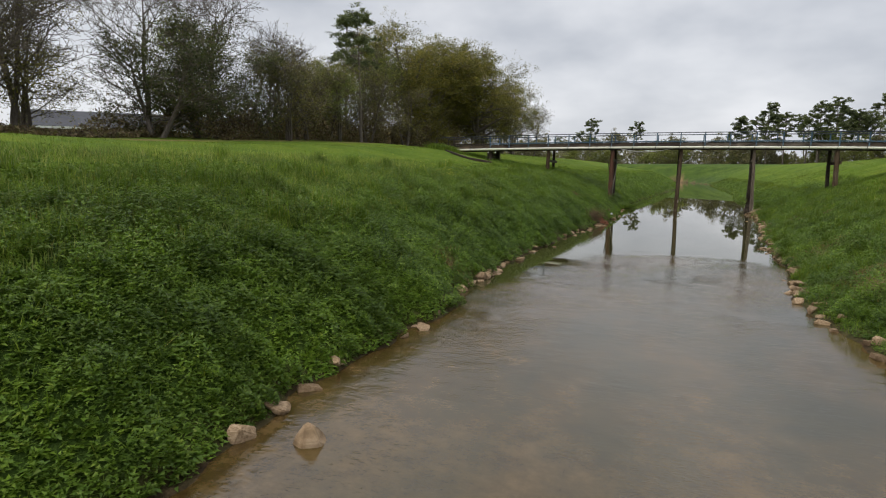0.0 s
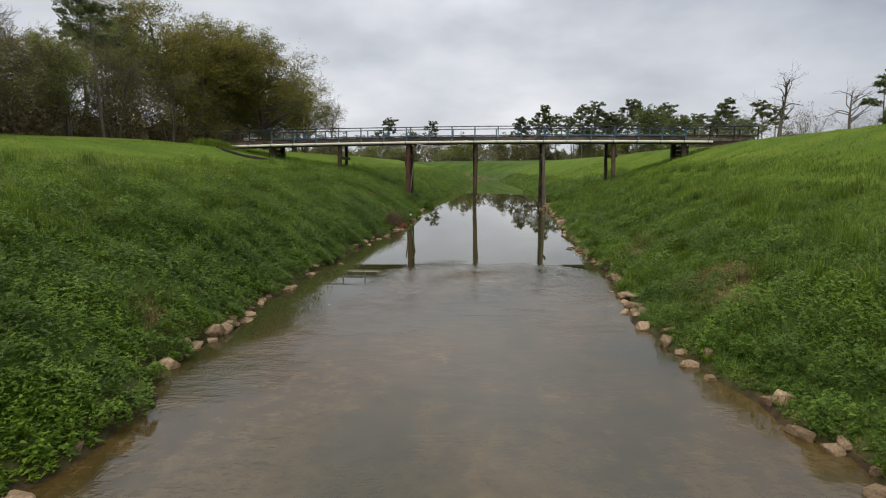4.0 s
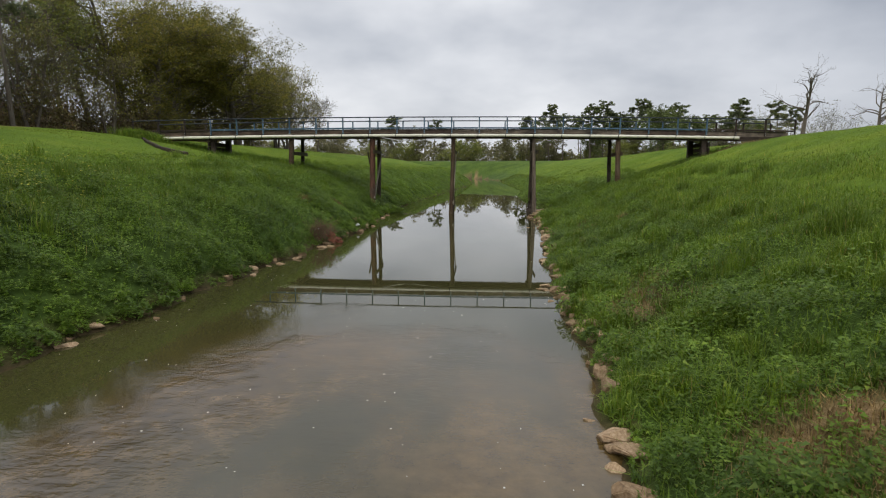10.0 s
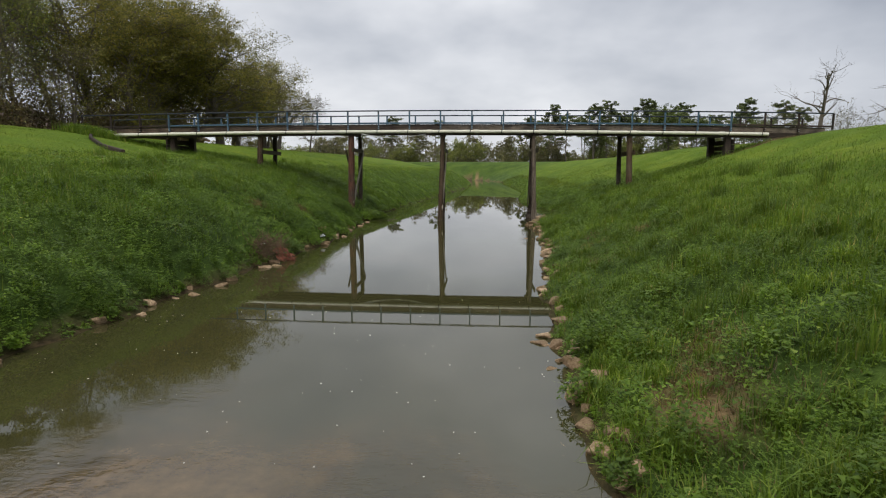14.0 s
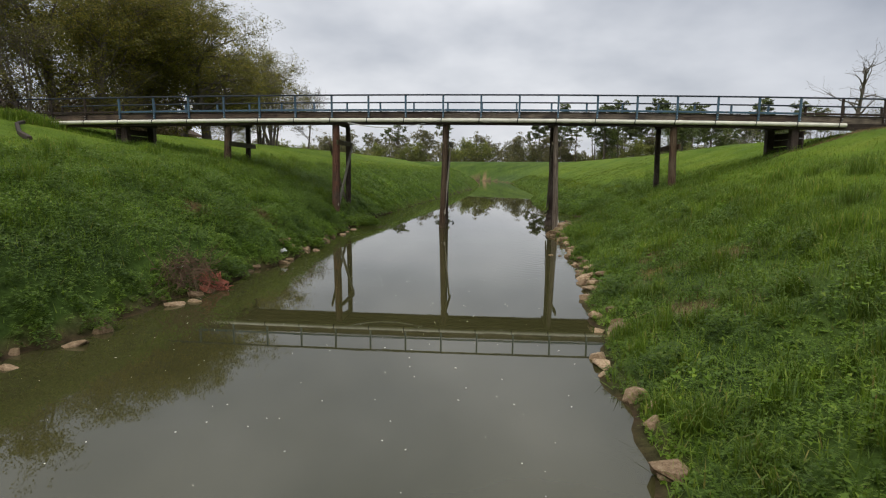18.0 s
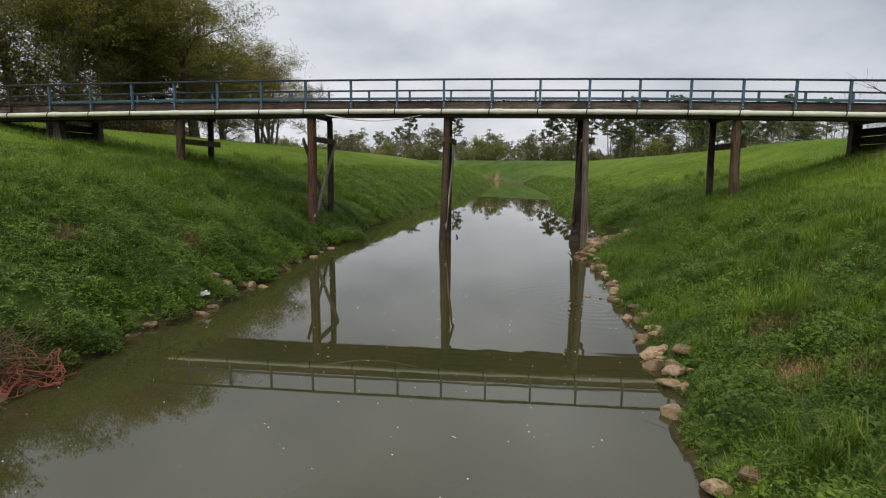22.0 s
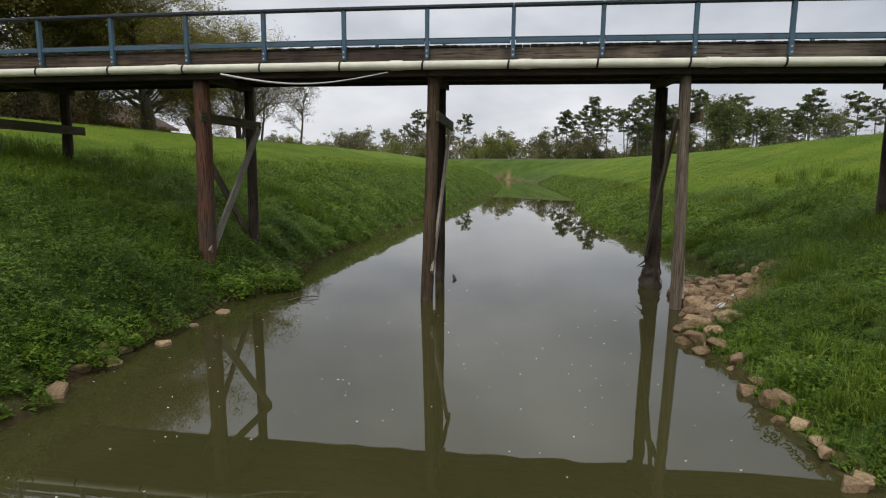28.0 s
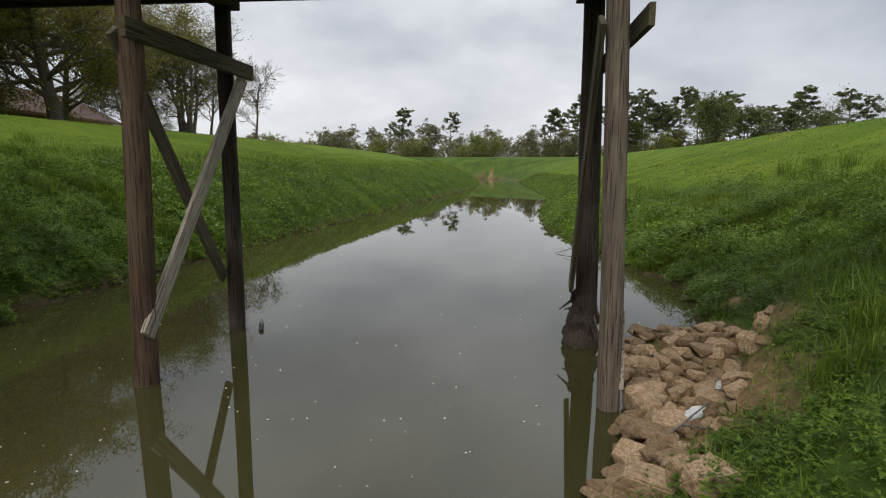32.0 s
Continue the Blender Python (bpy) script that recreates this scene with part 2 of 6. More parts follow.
def water_mat():
    m, nt, b = shader("silty_creek_water", 0.010, 0.92)
    b.inputs["IOR"].default_value = 1.33
    tc = nt.nodes.new("ShaderNodeTexCoord")
    sep = nt.nodes.new("ShaderNodeSeparateXYZ")
    nt.links.new(tc.outputs["Object"], sep.inputs[0])
    # the shallow riffle ends in a ragged line that runs back upstream along one margin
    wob = noise_of(nt, 0.5, 4.0)
    lim = nt.nodes.new("ShaderNodeMapRange")
    lim.interpolation_type = "SMOOTHSTEP"
    lim.inputs["From Min"].default_value, lim.inputs["From Max"].default_value = -4.2, -0.8
    lim.inputs["To Min"].default_value, lim.inputs["To Max"].default_value = 32.5, 25.2
    nt.links.new(sep.outputs["X"], lim.inputs["Value"])
    add = nt.nodes.new("ShaderNodeMath")
    add.operation = "MULTIPLY_ADD"
    add.inputs[1].default_value = 2.0
    nt.links.new(wob.outputs["Fac"], add.inputs[0])
    nt.links.new(sep.outputs["Y"], add.inputs[2])
    lim2 = nt.nodes.new("ShaderNodeMapRange")
    lim2.interpolation_type = "SMOOTHSTEP"
    lim2.inputs["From Min"].default_value, lim2.inputs["From Max"].default_value = 1.7, 2.9
    lim2.inputs["To Min"].default_value, lim2.inputs["To Max"].default_value = 0.0, 1.0
    nt.links.new(sep.outputs["X"], lim2.inputs["Value"])
    both = nt.nodes.new("ShaderNodeMath")
    both.operation = "ADD"
    nt.links.new(lim.outputs[0], both.inputs[0])
    nt.links.new(lim2.outputs[0], both.inputs[1])
    xs = nt.nodes.new("ShaderNodeMath")
    xs.operation = "ADD"
    nt.links.new(both.outputs[0], xs.inputs[0])
    nt.links.new(add.outputs[0], xs.inputs[1])
    rf = nt.nodes.new("ShaderNodeMapRange")
    rf.inputs["From Min"].default_value, rf.inputs["From Max"].default_value = 2.8, 3.8
    rf.inputs["To Min"].default_value, rf.inputs["To Max"].default_value = 1.0, 0.0
    nt.links.new(xs.outputs[0], rf.inputs["Value"])
    bed = noise_of(nt, 3.2, 8.0, 0.7)
    drift = noise_of(nt, 0.55, 4.0, 0.6, (1.0, 0.5, 1.0))
    sand = ramp_of(nt, [(0.32, (0.047, 0.030, 0.010)), (0.5, (0.073, 0.047, 0.015)), (0.7, (0.106, 0.067, 0.025))])
    nt.links.new(bed.outputs["Fac"], sand.inputs[0])
    silt = ramp_of(nt, [(0.3, (0.029, 0.025, 0.009)), (0.7, (0.043, 0.035, 0.012))])
    nt.links.new(bed.outputs["Fac"], silt.inputs[0])
    dr = ramp_of(nt, [(0.38, (0, 0, 0)), (0.60, (1, 1, 1))])
    nt.links.new(drift.outputs["Fac"], dr.inputs[0])
    sandy = mix_of(nt, dr.outputs[0], silt.outputs[0], sand.outputs[0])
    deep = ramp_of(nt, [(0.3, (0.032, 0.0305, 0.0105)), (0.7, (0.044, 0.040, 0.0145))])
    nt.links.new(drift.outputs["Fac"], deep.inputs[0])
    sh = nt.nodes.new("ShaderNodeAttribute")
    sh.attribute_name = "shoal"
    margin = ramp_of(nt, [(0.35, (0.027, 0.016, 0.005)), (0.50, (0.056, 0.034, 0.011)), (0.66, (0.112, 0.070, 0.028))])
    nt.links.new(bed.outputs["Fac"], margin.inputs[0])
    flow = mix_of(nt, rf.outputs[0], deep.outputs[0], sandy)
    nt.links.new(mix_of(nt, sh.outputs["Fac"], flow, margin.outputs[0]), b.inputs["Base Color"])
    # ripples: long swell everywhere, short chop over the riffle and the shoals
    w1 = noise_of(nt, 3.4, 3.0, 0.5, (1.0, 1.8, 1.0))
    w2 = noise_of(nt, 11.0, 3.0, 0.6, (1.0, 1.6, 1.0))
    fast = nt.nodes.new("ShaderNodeMath")
    fast.operation = "MAXIMUM"
    nt.links.new(rf.outputs[0], fast.inputs[0])
    nt.links.new(sh.outputs["Fac"], fast.inputs[1])
    amp = nt.nodes.new("ShaderNodeMapRange")
    amp.inputs["To Min"].default_value, amp.inputs["To Max"].default_value = 0.008, 0.66
    nt.links.new(fast.outputs[0], amp.inputs["Value"])
    calm = noise_of(nt, 0.6, 3.0)
    cm = nt.nodes.new("ShaderNodeMapRange")
    cm.inputs["From Min"].default_value, cm.inputs["From Max"].default_value = 0.40, 0.62
    cm.inputs["To Min"].default_value, cm.inputs["To Max"].default_value = 0.30, 1.35
    nt.links.new(calm.outputs["Fac"], cm.inputs["Value"])
    am = nt.nodes.new("ShaderNodeMath")
    am.operation = "MULTIPLY"
    nt.links.new(amp.outputs[0], am.inputs[0])
    nt.links.new(cm.outputs[0], am.inputs[1])
    ml = nt.nodes.new("ShaderNodeMath")
    ml.operation = "MULTIPLY"
    nt.links.new(mix_of(nt, 0.45, w1.outputs["Fac"], w2.outputs["Fac"]), ml.inputs[0])
    nt.links.new(am.outputs[0], ml.inputs[1])

    def calc(op, p, q=0.0):
        n = nt.nodes.new("ShaderNodeMath")
        n.operation = op
        for sock, v in zip(n.inputs, (p, q)):
            if hasattr(v, "is_linked"):
                nt.links.new(v, sock)
            else:
                sock.default_value = v
        return n.outputs[0]

    # rings spreading from one spot by the margin
    rx, ry = calc("SUBTRACT", sep.outputs["X"], 3.65), calc("SUBTRACT", sep.outputs["Y"], -8.1)
    rad = calc("SQRT", calc("ADD", calc("MULTIPLY", rx, rx), calc("MULTIPLY", ry, ry)))
    wave = calc("SINE", calc("MULTIPLY", calc("POWER", rad, 0.8), 30.0))
    soft = calc("DIVIDE", rad, calc("ADD", rad, 0.55))
    rings = calc("MULTIPLY", calc("MULTIPLY", wave, soft), calc("MULTIPLY", calc("EXPONENT", calc("MULTIPLY", rad, -1.0)), 0.12))
    bump_of(nt, b, calc("ADD", ml.outputs[0], rings), 0.5, 0.035)
    return m


def stone_mat():
    m, nt, b = shader("pale_limestone", 0.85, 0.25)
    n = noise_of(nt, 5.0, 7.0, 0.65)
    r = ramp_of(nt, [(0.28, (0.12, 0.078, 0.044)), (0.5, (0.30, 0.212, 0.128)), (0.75, (0.47, 0.37, 0.255))])
    nt.links.new(n.outputs["Fac"], r.inputs[0])
    oi = nt.nodes.new("ShaderNodeObjectInfo")
    rr = ramp_of(nt, [(0.0, (0.50, 0.46, 0.40)), (1.0, (1.08, 1.05, 1.0))])
    nt.links.new(oi.outputs["Random"], rr.inputs[0])
    nt.links.new(mix_of(nt, 1.0, r.outputs[0], rr.outputs[0], "MULTIPLY"), b.inputs["Base Color"])
    bump_of(nt, b, n.outputs["Fac"], 0.6, 0.02)
    return m


def bark_mat(name, dark, light):
    m, nt, b = shader(name, 0.95, 0.1)
    n = noise_of(nt, 5.0, 6.0, 0.7, (4, 4, 0.8))
    r = ramp_of(nt, [(0.3, dark), (0.7, light)])
    nt.links.new(n.outputs["Fac"], r.inputs[0])
    nt.links.new(r.outputs[0], b.inputs["Base Color"])
    bump_of(nt, b, n.outputs["Fac"], 0.8, 0.03)
    return m


def plain_mat(name, col, rough=0.6, var=0.25, scale=8.0, metal=0.0):
    m, nt, b = shader(name, rough, 0.35, metal)
    n = noise_of(nt, scale, 5.0)
    r = ramp_of(nt, [(0.3, tuple(c * (1 - var) for c in col)), (0.7, tuple(min(1, c * (1 + var)) for c in col))])
    nt.links.new(n.outputs["Fac"], r.inputs[0])
    nt.links.new(r.outputs[0], b.inputs["Base Color"])
    return m


M_GROUND, M_WATER, M_STONE = ground_mat(), water_mat(), stone_mat()
M_WEED = leaf_mat("broad_weed_leaf", [(0.0, (0.075, 0.136, 0.013)), (0.5, (0.110, 0.190, 0.019)), (0.9, (0.145, 0.226, 0.026)), (1.0, (0.190, 0.256, 0.040))], 0.42, rough=0.5, patch=0.7)
M_GRASS = leaf_mat("grass_blade", [(0.0, (0.082, 0.142, 0.014)), (0.6, (0.126, 0.204, 0.020)), (0.96, (0.190, 0.252, 0.033)), (1.0, (0.315, 0.255, 0.088))], patch=0.6)
M_LAWN = leaf_mat("mown_lawn_blade", [(0.0, (0.086, 0.138, 0.009)), (0.6, (0.120, 0.172, 0.012)), (1.0, (0.165, 0.200, 0.017))], patch=0.3)
M_OAK = leaf_mat("oak_leaf", [(0.0, (0.115, 0.122, 0.028)), (0.5, (0.196, 0.188, 0.042)), (0.85, (0.270, 0.240, 0.054)), (1.0, (0.335, 0.275, 0.062))], 0.5, patch=0.35)
M_EVERGREEN = leaf_mat("evergreen_leaf", [(0.0, (0.052, 0.066, 0.024)), (0.6, (0.088, 0.102, 0.034)), (1.0, (0.135, 0.142, 0.048))], 0.35, patch=0.35)
M_PINE = leaf_mat("pine_needle", [(0.0, (0.092, 0.118, 0.054)), (0.7, (0.140, 0.170, 0.074)), (1.0, (0.195, 0.215, 0.088))], 0.45, patch=0.3)
M_SHRUB = leaf_mat("shrub_leaf", [(0.0, (0.120, 0.122, 0.040)), (0.6, (0.205, 0.190, 0.056)), (1.0, (0.270, 0.230, 0.072))], 0.3, patch=0.3)
M_SPRING = leaf_mat("young_spring_leaf", [(0.0, (0.112, 0.151, 0.031)), (0.6, (0.193, 0.235, 0.047)), (1.0, (0.322, 0.336, 0.078))], 0.25, patch=0.3)
M_OAKFAR = leaf_mat("far_broad_leaf", [(0.0, (0.070, 0.095, 0.028)), (0.7, (0.112, 0.145, 0.042)), (1.0, (0.165, 0.195, 0.060))], 0.25, patch=0.2)
M_FARSPRING = leaf_mat("far_young_leaf", [(0.0, (0.155, 0.185, 0.045)), (0.6, (0.230, 0.255, 0.064)), (1.0, (0.300, 0.305, 0.088))], 0.35, patch=0.2)
M_FARBRUSH = leaf_mat("far_brushwood_leaf", [(0.0, (0.135, 0.130, 0.070)), (0.6, (0.190, 0.180, 0.090)), (1.0, (0.250, 0.225, 0.115))], 0.35, patch=0.2)
M_UNDER = leaf_mat("undergrowth_leaf", [(0.0, (0.095, 0.070, 0.042)), (0.5, (0.160, 0.118, 0.062)), (0.8, (0.150, 0.146, 0.052)), (1.0, (0.280, 0.215, 0.130))], 0.3, patch=0.4)
M_BARK = bark_mat("grey_brown_bark", (0.070, 0.058, 0.046), (0.19, 0.16, 0.13))
M_PALEBARK = bark_mat("pale_grey_bark", (0.10, 0.09, 0.08), (0.24, 0.22, 0.195))
M_PILE = wood_mat("creosoted_pile", (0.036, 0.023, 0.014), (0.140, 0.090, 0.054), (0.110, 0.080, 0.050), "Z")
M_PILEGREY = wood_mat("weathered_grey_pile", (0.05, 0.040, 0.030), (0.26, 0.215, 0.165), (0.12, 0.092, 0.068), "Z")
M_PILERED = wood_mat("rusty_brown_pile", (0.070, 0.032, 0.020), (0.215, 0.105, 0.066), (0.085, 0.060, 0.042), "Z")
# one near-black tone for rear piles, abutment posts, bent caps and snagged rags
M_PILEDARK = wood_mat("near_black_pile", (0.018, 0.014, 0.012), (0.055, 0.04, 0.03), (0.09, 0.07, 0.055), "Z")
M_BRACE = wood_mat("weathered_brace", (0.22, 0.195, 0.155), (0.42, 0.375, 0.305), (0.20, 0.18, 0.135), "Z", lean=39)
M_BRACEBROWN = wood_mat("brown_brace", (0.075, 0.062, 0.042), (0.20, 0.165, 0.115), (0.085, 0.080, 0.048), "Z", lean=-38)
M_TIE = wood_mat("mossy_tie_board", (0.045, 0.038, 0.020), (0.135, 0.112, 0.062), (0.062, 0.064, 0.026), "Y")
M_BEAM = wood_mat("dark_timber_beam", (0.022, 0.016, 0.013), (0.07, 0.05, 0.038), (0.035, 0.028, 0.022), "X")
M_RIM = wood_mat("brown_rim_board", (0.06, 0.045, 0.034), (0.16, 0.12, 0.088), (0.05, 0.035, 0.03), "X")
M_RIMGREY = wood_mat("weathered_rim_board", (0.085, 0.070, 0.055), (0.23, 0.19, 0.15), (0.06, 0.048, 0.04), "X")
M_DECK = wood_mat("deck_plank", (0.08, 0.065, 0.05), (0.20, 0.17, 0.135), (0.06, 0.05, 0.04), "Y")
M_BLUE = paint_mat("faded_blue_paint", (0.055, 0.105, 0.145), (0.07, 0.06, 0.05))
M_RAILCAP = paint_mat("dark_worn_cap", (0.022, 0.030, 0.040), (0.05, 0.045, 0.04), wear=0.6)
M_PVC = plain_mat("sun_faded_pvc", (0.62, 0.60, 0.48), 0.5, 0.12, 3.0)
M_BLACK = plain_mat("black_strap", (0.012, 0.012, 0.013), 0.6)
M_STEEL = plain_mat("galvanised_steel", (0.42, 0.43, 0.44), 0.45, 0.2, 20, 0.8)


# ---- mesh helpers ----
def add_mesh(name, me, material, parent=None, label=""):
    if material is not None:
        me.materials.append(material)
    ob = new(name, me)
    if parent is not None:
        ob.parent = parent
    if label:
        tagged(ob, label)
    return ob


def part(name, bm, material, parent, label="", smooth=False):
    me = bpy.data.meshes.new(name)
    bm.to_mesh(me)
    bm.free()
    if smooth:
        me.shade_smooth()
    return add_mesh(name, me, material, parent, label)


def soup(name, verts, per, smooth=False):
    """A mesh of n loose polygons with per corners each; verts is n x per x 3."""
    n = verts.shape[0]
    me = bpy.data.meshes.new(name)
    me.vertices.add(n * per)
    me.vertices.foreach_set("co", verts.reshape(-1).astype(np.float32))
    me.loops.add(n * per)
    me.loops.foreach_set("vertex_index", np.arange(n * per, dtype=np.int32))
    me.polygons.add(n)
    me.polygons.foreach_set("loop_start", np.arange(0, n * per, per, dtype=np.int32))
    me.update(calc_edges=True)
    me.validate()
    if smooth:
        me.shade_smooth()
    return me


def box(bm, lo, hi, m=None, bevel=0.006):
    r = bmesh.ops.create_cube(bm, size=1.0)
    vs = r["verts"]
    s = [hi[i] - lo[i] for i in range(3)]
    c = [(hi[i] + lo[i]) / 2 for i in range(3)]
    mat = Matrix.Translation(c) @ Matrix.Diagonal((*s, 1))
    if m is not None:
        mat = m @ mat
    bmesh.ops.transform(bm, matrix=mat, verts=vs)
    if bevel:
        es = list({e for v in vs for e in v.link_edges})
        bmesh.ops.bevel(bm, geom=es, offset=bevel, segments=1, affect="EDGES")
    return bm


def beam(bm, a, b, w, h, bevel=0.006, up=(0, 0, 1)):
    """A board from a to b, w wide sideways and h tall."""
    a, b = Vector(a), Vector(b)
    d = (b - a)
    L = d.length
    x = d.normalized()
    y = Vector(up).cross(x)
    if y.length < 1e-4:
        y = Vector((1, 0, 0))
    y.normalize()
    z = x.cross(y)
    m = Matrix((x, y, z)).transposed().to_4x4()
    m.translation = (a + b) / 2
    return box(bm, (-L / 2, -w / 2, -h / 2), (L / 2, w / 2, h / 2), m, bevel)


def tube_mesh(segs, sides=6):
    """Tapered round limbs: each of segs is (a, b, ra, rb). Returns vertices and quads as arrays."""
    if sides > 3 and min(s[2] for s in segs) < 0.05 < max(s[2] for s in segs):
        # twigs need fewer sides than stems
        P1, Q1 = tube_mesh([s for s in segs if s[2] >= 0.05], sides + 2)
        P2, Q2 = tube_mesh([s for s in segs if s[2] < 0.05], 3)
        return np.concatenate([P1, P2]), np.concatenate([Q1, Q2 + len(P1)])
    n = len(segs)
    A = np.array([s[0] for s in segs], float)
    B = np.array([s[1] for s in segs], float)
    ra = np.array([s[2] for s in segs])[:, None, None]
    rb = np.array([s[3] for s in segs])[:, None, None]
    d = B - A
    d /= np.linalg.norm(d, axis=1, keepdims=True) + 1e-9
    ref = np.where(np.abs(d[:, 2:3]) < 0.9, np.array([[0, 0, 1.0]]), np.array([[1.0, 0, 0]]))
    u = np.cross(d, ref)
    u /= np.linalg.norm(u, axis=1, keepdims=True) + 1e-9
    v = np.cross(d, u)
    an = np.arange(sides) * 2 * np.pi / sides
    ring = np.cos(an)[None, :, None] * u[:, None, :] + np.sin(an)[None, :, None] * v[:, None, :]
    P = np.concatenate([A[:, None, :] + ring * ra, B[:, None, :] + ring * rb], axis=1)
    i = np.arange(sides)
    j = (i + 1) % sides
    q = np.stack([i, j, j + sides, i + sides], axis=1)
    Q = (q[None] + (np.arange(n) * 2 * sides)[:, None, None]).reshape(-1, 4)
    return P.reshape(-1, 3), Q


def quads_mesh(name, P, Q, smooth=True):
    me = bpy.data.meshes.new(name)
    me.vertices.add(len(P))
    me.vertices.foreach_set("co", P.reshape(-1).astype(np.float32))
    me.loops.add(Q.size)
    me.loops.foreach_set("vertex_index", Q.reshape(-1).astype(np.int32))
    me.polygons.add(len(Q))
    me.polygons.foreach_set("loop_start", np.arange(0, Q.size, 4, dtype=np.int32))
    me.update(calc_edges=True)
    if smooth:
        me.shade_smooth()
    return me


# ---- the lie of the land ----
LEFT_Y = (-160, -60, -42, -39, -36, -34.9, -33, -30.6, -25, -20, -15, -9, -4, 0, 5, 11, 20, 28, 37, 47, 63, 85, 89, 94, 100, 110, 124, 400)
LEFT_X = (-3.7, -3.7, -3.85, -3.95, -4.2, -4.15, -3.92, -4.45, -4.5, -4.2, -3.85, -3.35, -3.6, -3.75, -3.8, -3.4, -2.65, -2.0, -1.2, -0.3, 0.3, -0.4, -2.5, -9, -20, -42, -80, -300)
RIGHT_Y = (-160, -60, -38, -33, -31.3, -30.3, -29.3, -28, -26, -22, -18, -15.7, -12.7, -11, -8, -6, -3, -2, -1.4, -0.5, 0.5, 2.3, 2.7, 4, 6.2, 8, 13, 17, 25, 33, 43, 49, 61, 88, 104, 109, 112, 118, 126, 140, 400)
RIGHT_X = (3.4, 3.4, 3.2, 3.0, 2.92, 2.52, 2.58, 2.6, 2.9, 3.15, 3.25, 3.5, 3.77, 4.05, 4.2, 4.42, 4.35, 4.3, 4.5, 4.65, 4.85, 5.3, 6.3, 6.85, 7.0, 6.5, 5.9, 5.3, 5.7, 6.7, 7.1, 7.1, 6.7, 6.0, 3.2, 0.6, -2, -10, -24, -60, -250)
LEFT_D = (-4, -1.2, 0, 0.4, 0.8, 1.5, 2.5, 4, 5.5, 7.5, 10, 12, 14, 18, 24, 40, 120)
LEFT_Z = (-0.8, -0.35, 0.0, 0.36, 0.72, 1.15, 1.65, 2.25, 2.75, 3.05, 3.4, 3.85, 4.25, 4.65, 5.0, 5.1, 5.2)
RIGHT_D = (-4, -1.2, 0, 0.5, 1.2, 2.5, 4.3, 6.5, 9, 11, 13, 18, 40, 120)
RIGHT_Z = (-0.8, -0.3, 0.0, 0.22, 0.5, 1.05, 1.75, 2.45, 3.25, 3.95, 4.3, 4.5, 4.8, 5.2)


def edge_left(y):
    return np.interp(y, LEFT_Y, LEFT_X) + 0.10 * np.sin(y * 1.9) + 0.07 * np.sin(y * 4.3 + 1)


def edge_right(y):
    return np.interp(y, RIGHT_Y, RIGHT_X) + 0.09 * np.sin(y * 2.1 + 2) + 0.06 * np.sin(y * 4.9)


def lumps(x, y):
    return (0.35 * np.sin(x * 0.9 + 1.3 * np.sin(y * 0.5)) * np.sin(y * 0.8 + 0.7 * np.sin(x * 0.6))
            + 0.25 * np.sin(x * 2.3 + y * 1.1) * np.sin(y * 1.9 - x * 0.7 + 2) + 0.2 * np.sin(x * 4.1 - y * 3.3) * np.sin(y * 4.7 + x * 1.3))


def bench(x, y):
    """1 on the low bench of stones beside the bridge pile, 0 off it."""
    return np.clip((5.95 + 0.6 * y - x) / 0.3, 0, 1) * np.clip((y + 1.9) / 0.4, 0, 1) * np.clip((2.7 - y) / 0.3, 0, 1)


def land(x, y):
    """Height of the ground at x, y (arrays)."""
    dl, dr = edge_left(y) - x, x - edge_right(y)
    zl, zr = np.interp(dl, LEFT_D, LEFT_Z), np.interp(dr, RIGHT_D, RIGHT_Z)
    mid = (edge_left(y) + edge_right(y)) / 2
    z = np.where(x < mid, zl, zr)
    d = np.maximum(dl, dr)
    # the levee top sinks a little upstream
    far = np.clip((d - 8) / 9, 0, 1) * np.clip(-(y + 2) / 26, 0, 1) * (x < mid)
    z = z - 0.95 * far
    w = np.clip(d / 1.5, 0, 1) * np.clip((14 - d) / 8, 0.25, 1)
    z = z + 0.16 * lumps(x, y) * w
    # the stone heap lies on a low bench
    m = bench(x, y) * (x > mid)
    return z * (1 - m) + m * np.minimum(z, 0.05 + 0.09 * np.clip(d, 0, 2))


# ---- ground and water ----
def stretched(lo, hi, dense_lo, dense_hi, step, grow=1.12):
    v = list(np.arange(dense_lo, dense_hi, step))
    s = step
    while v[-1] < hi:
        s *= grow
        v.append(v[-1] + s)
    s = step
    while v[0] > lo:
        s *= grow
        v.insert(0, v[0] - s)
    return np.array(v)


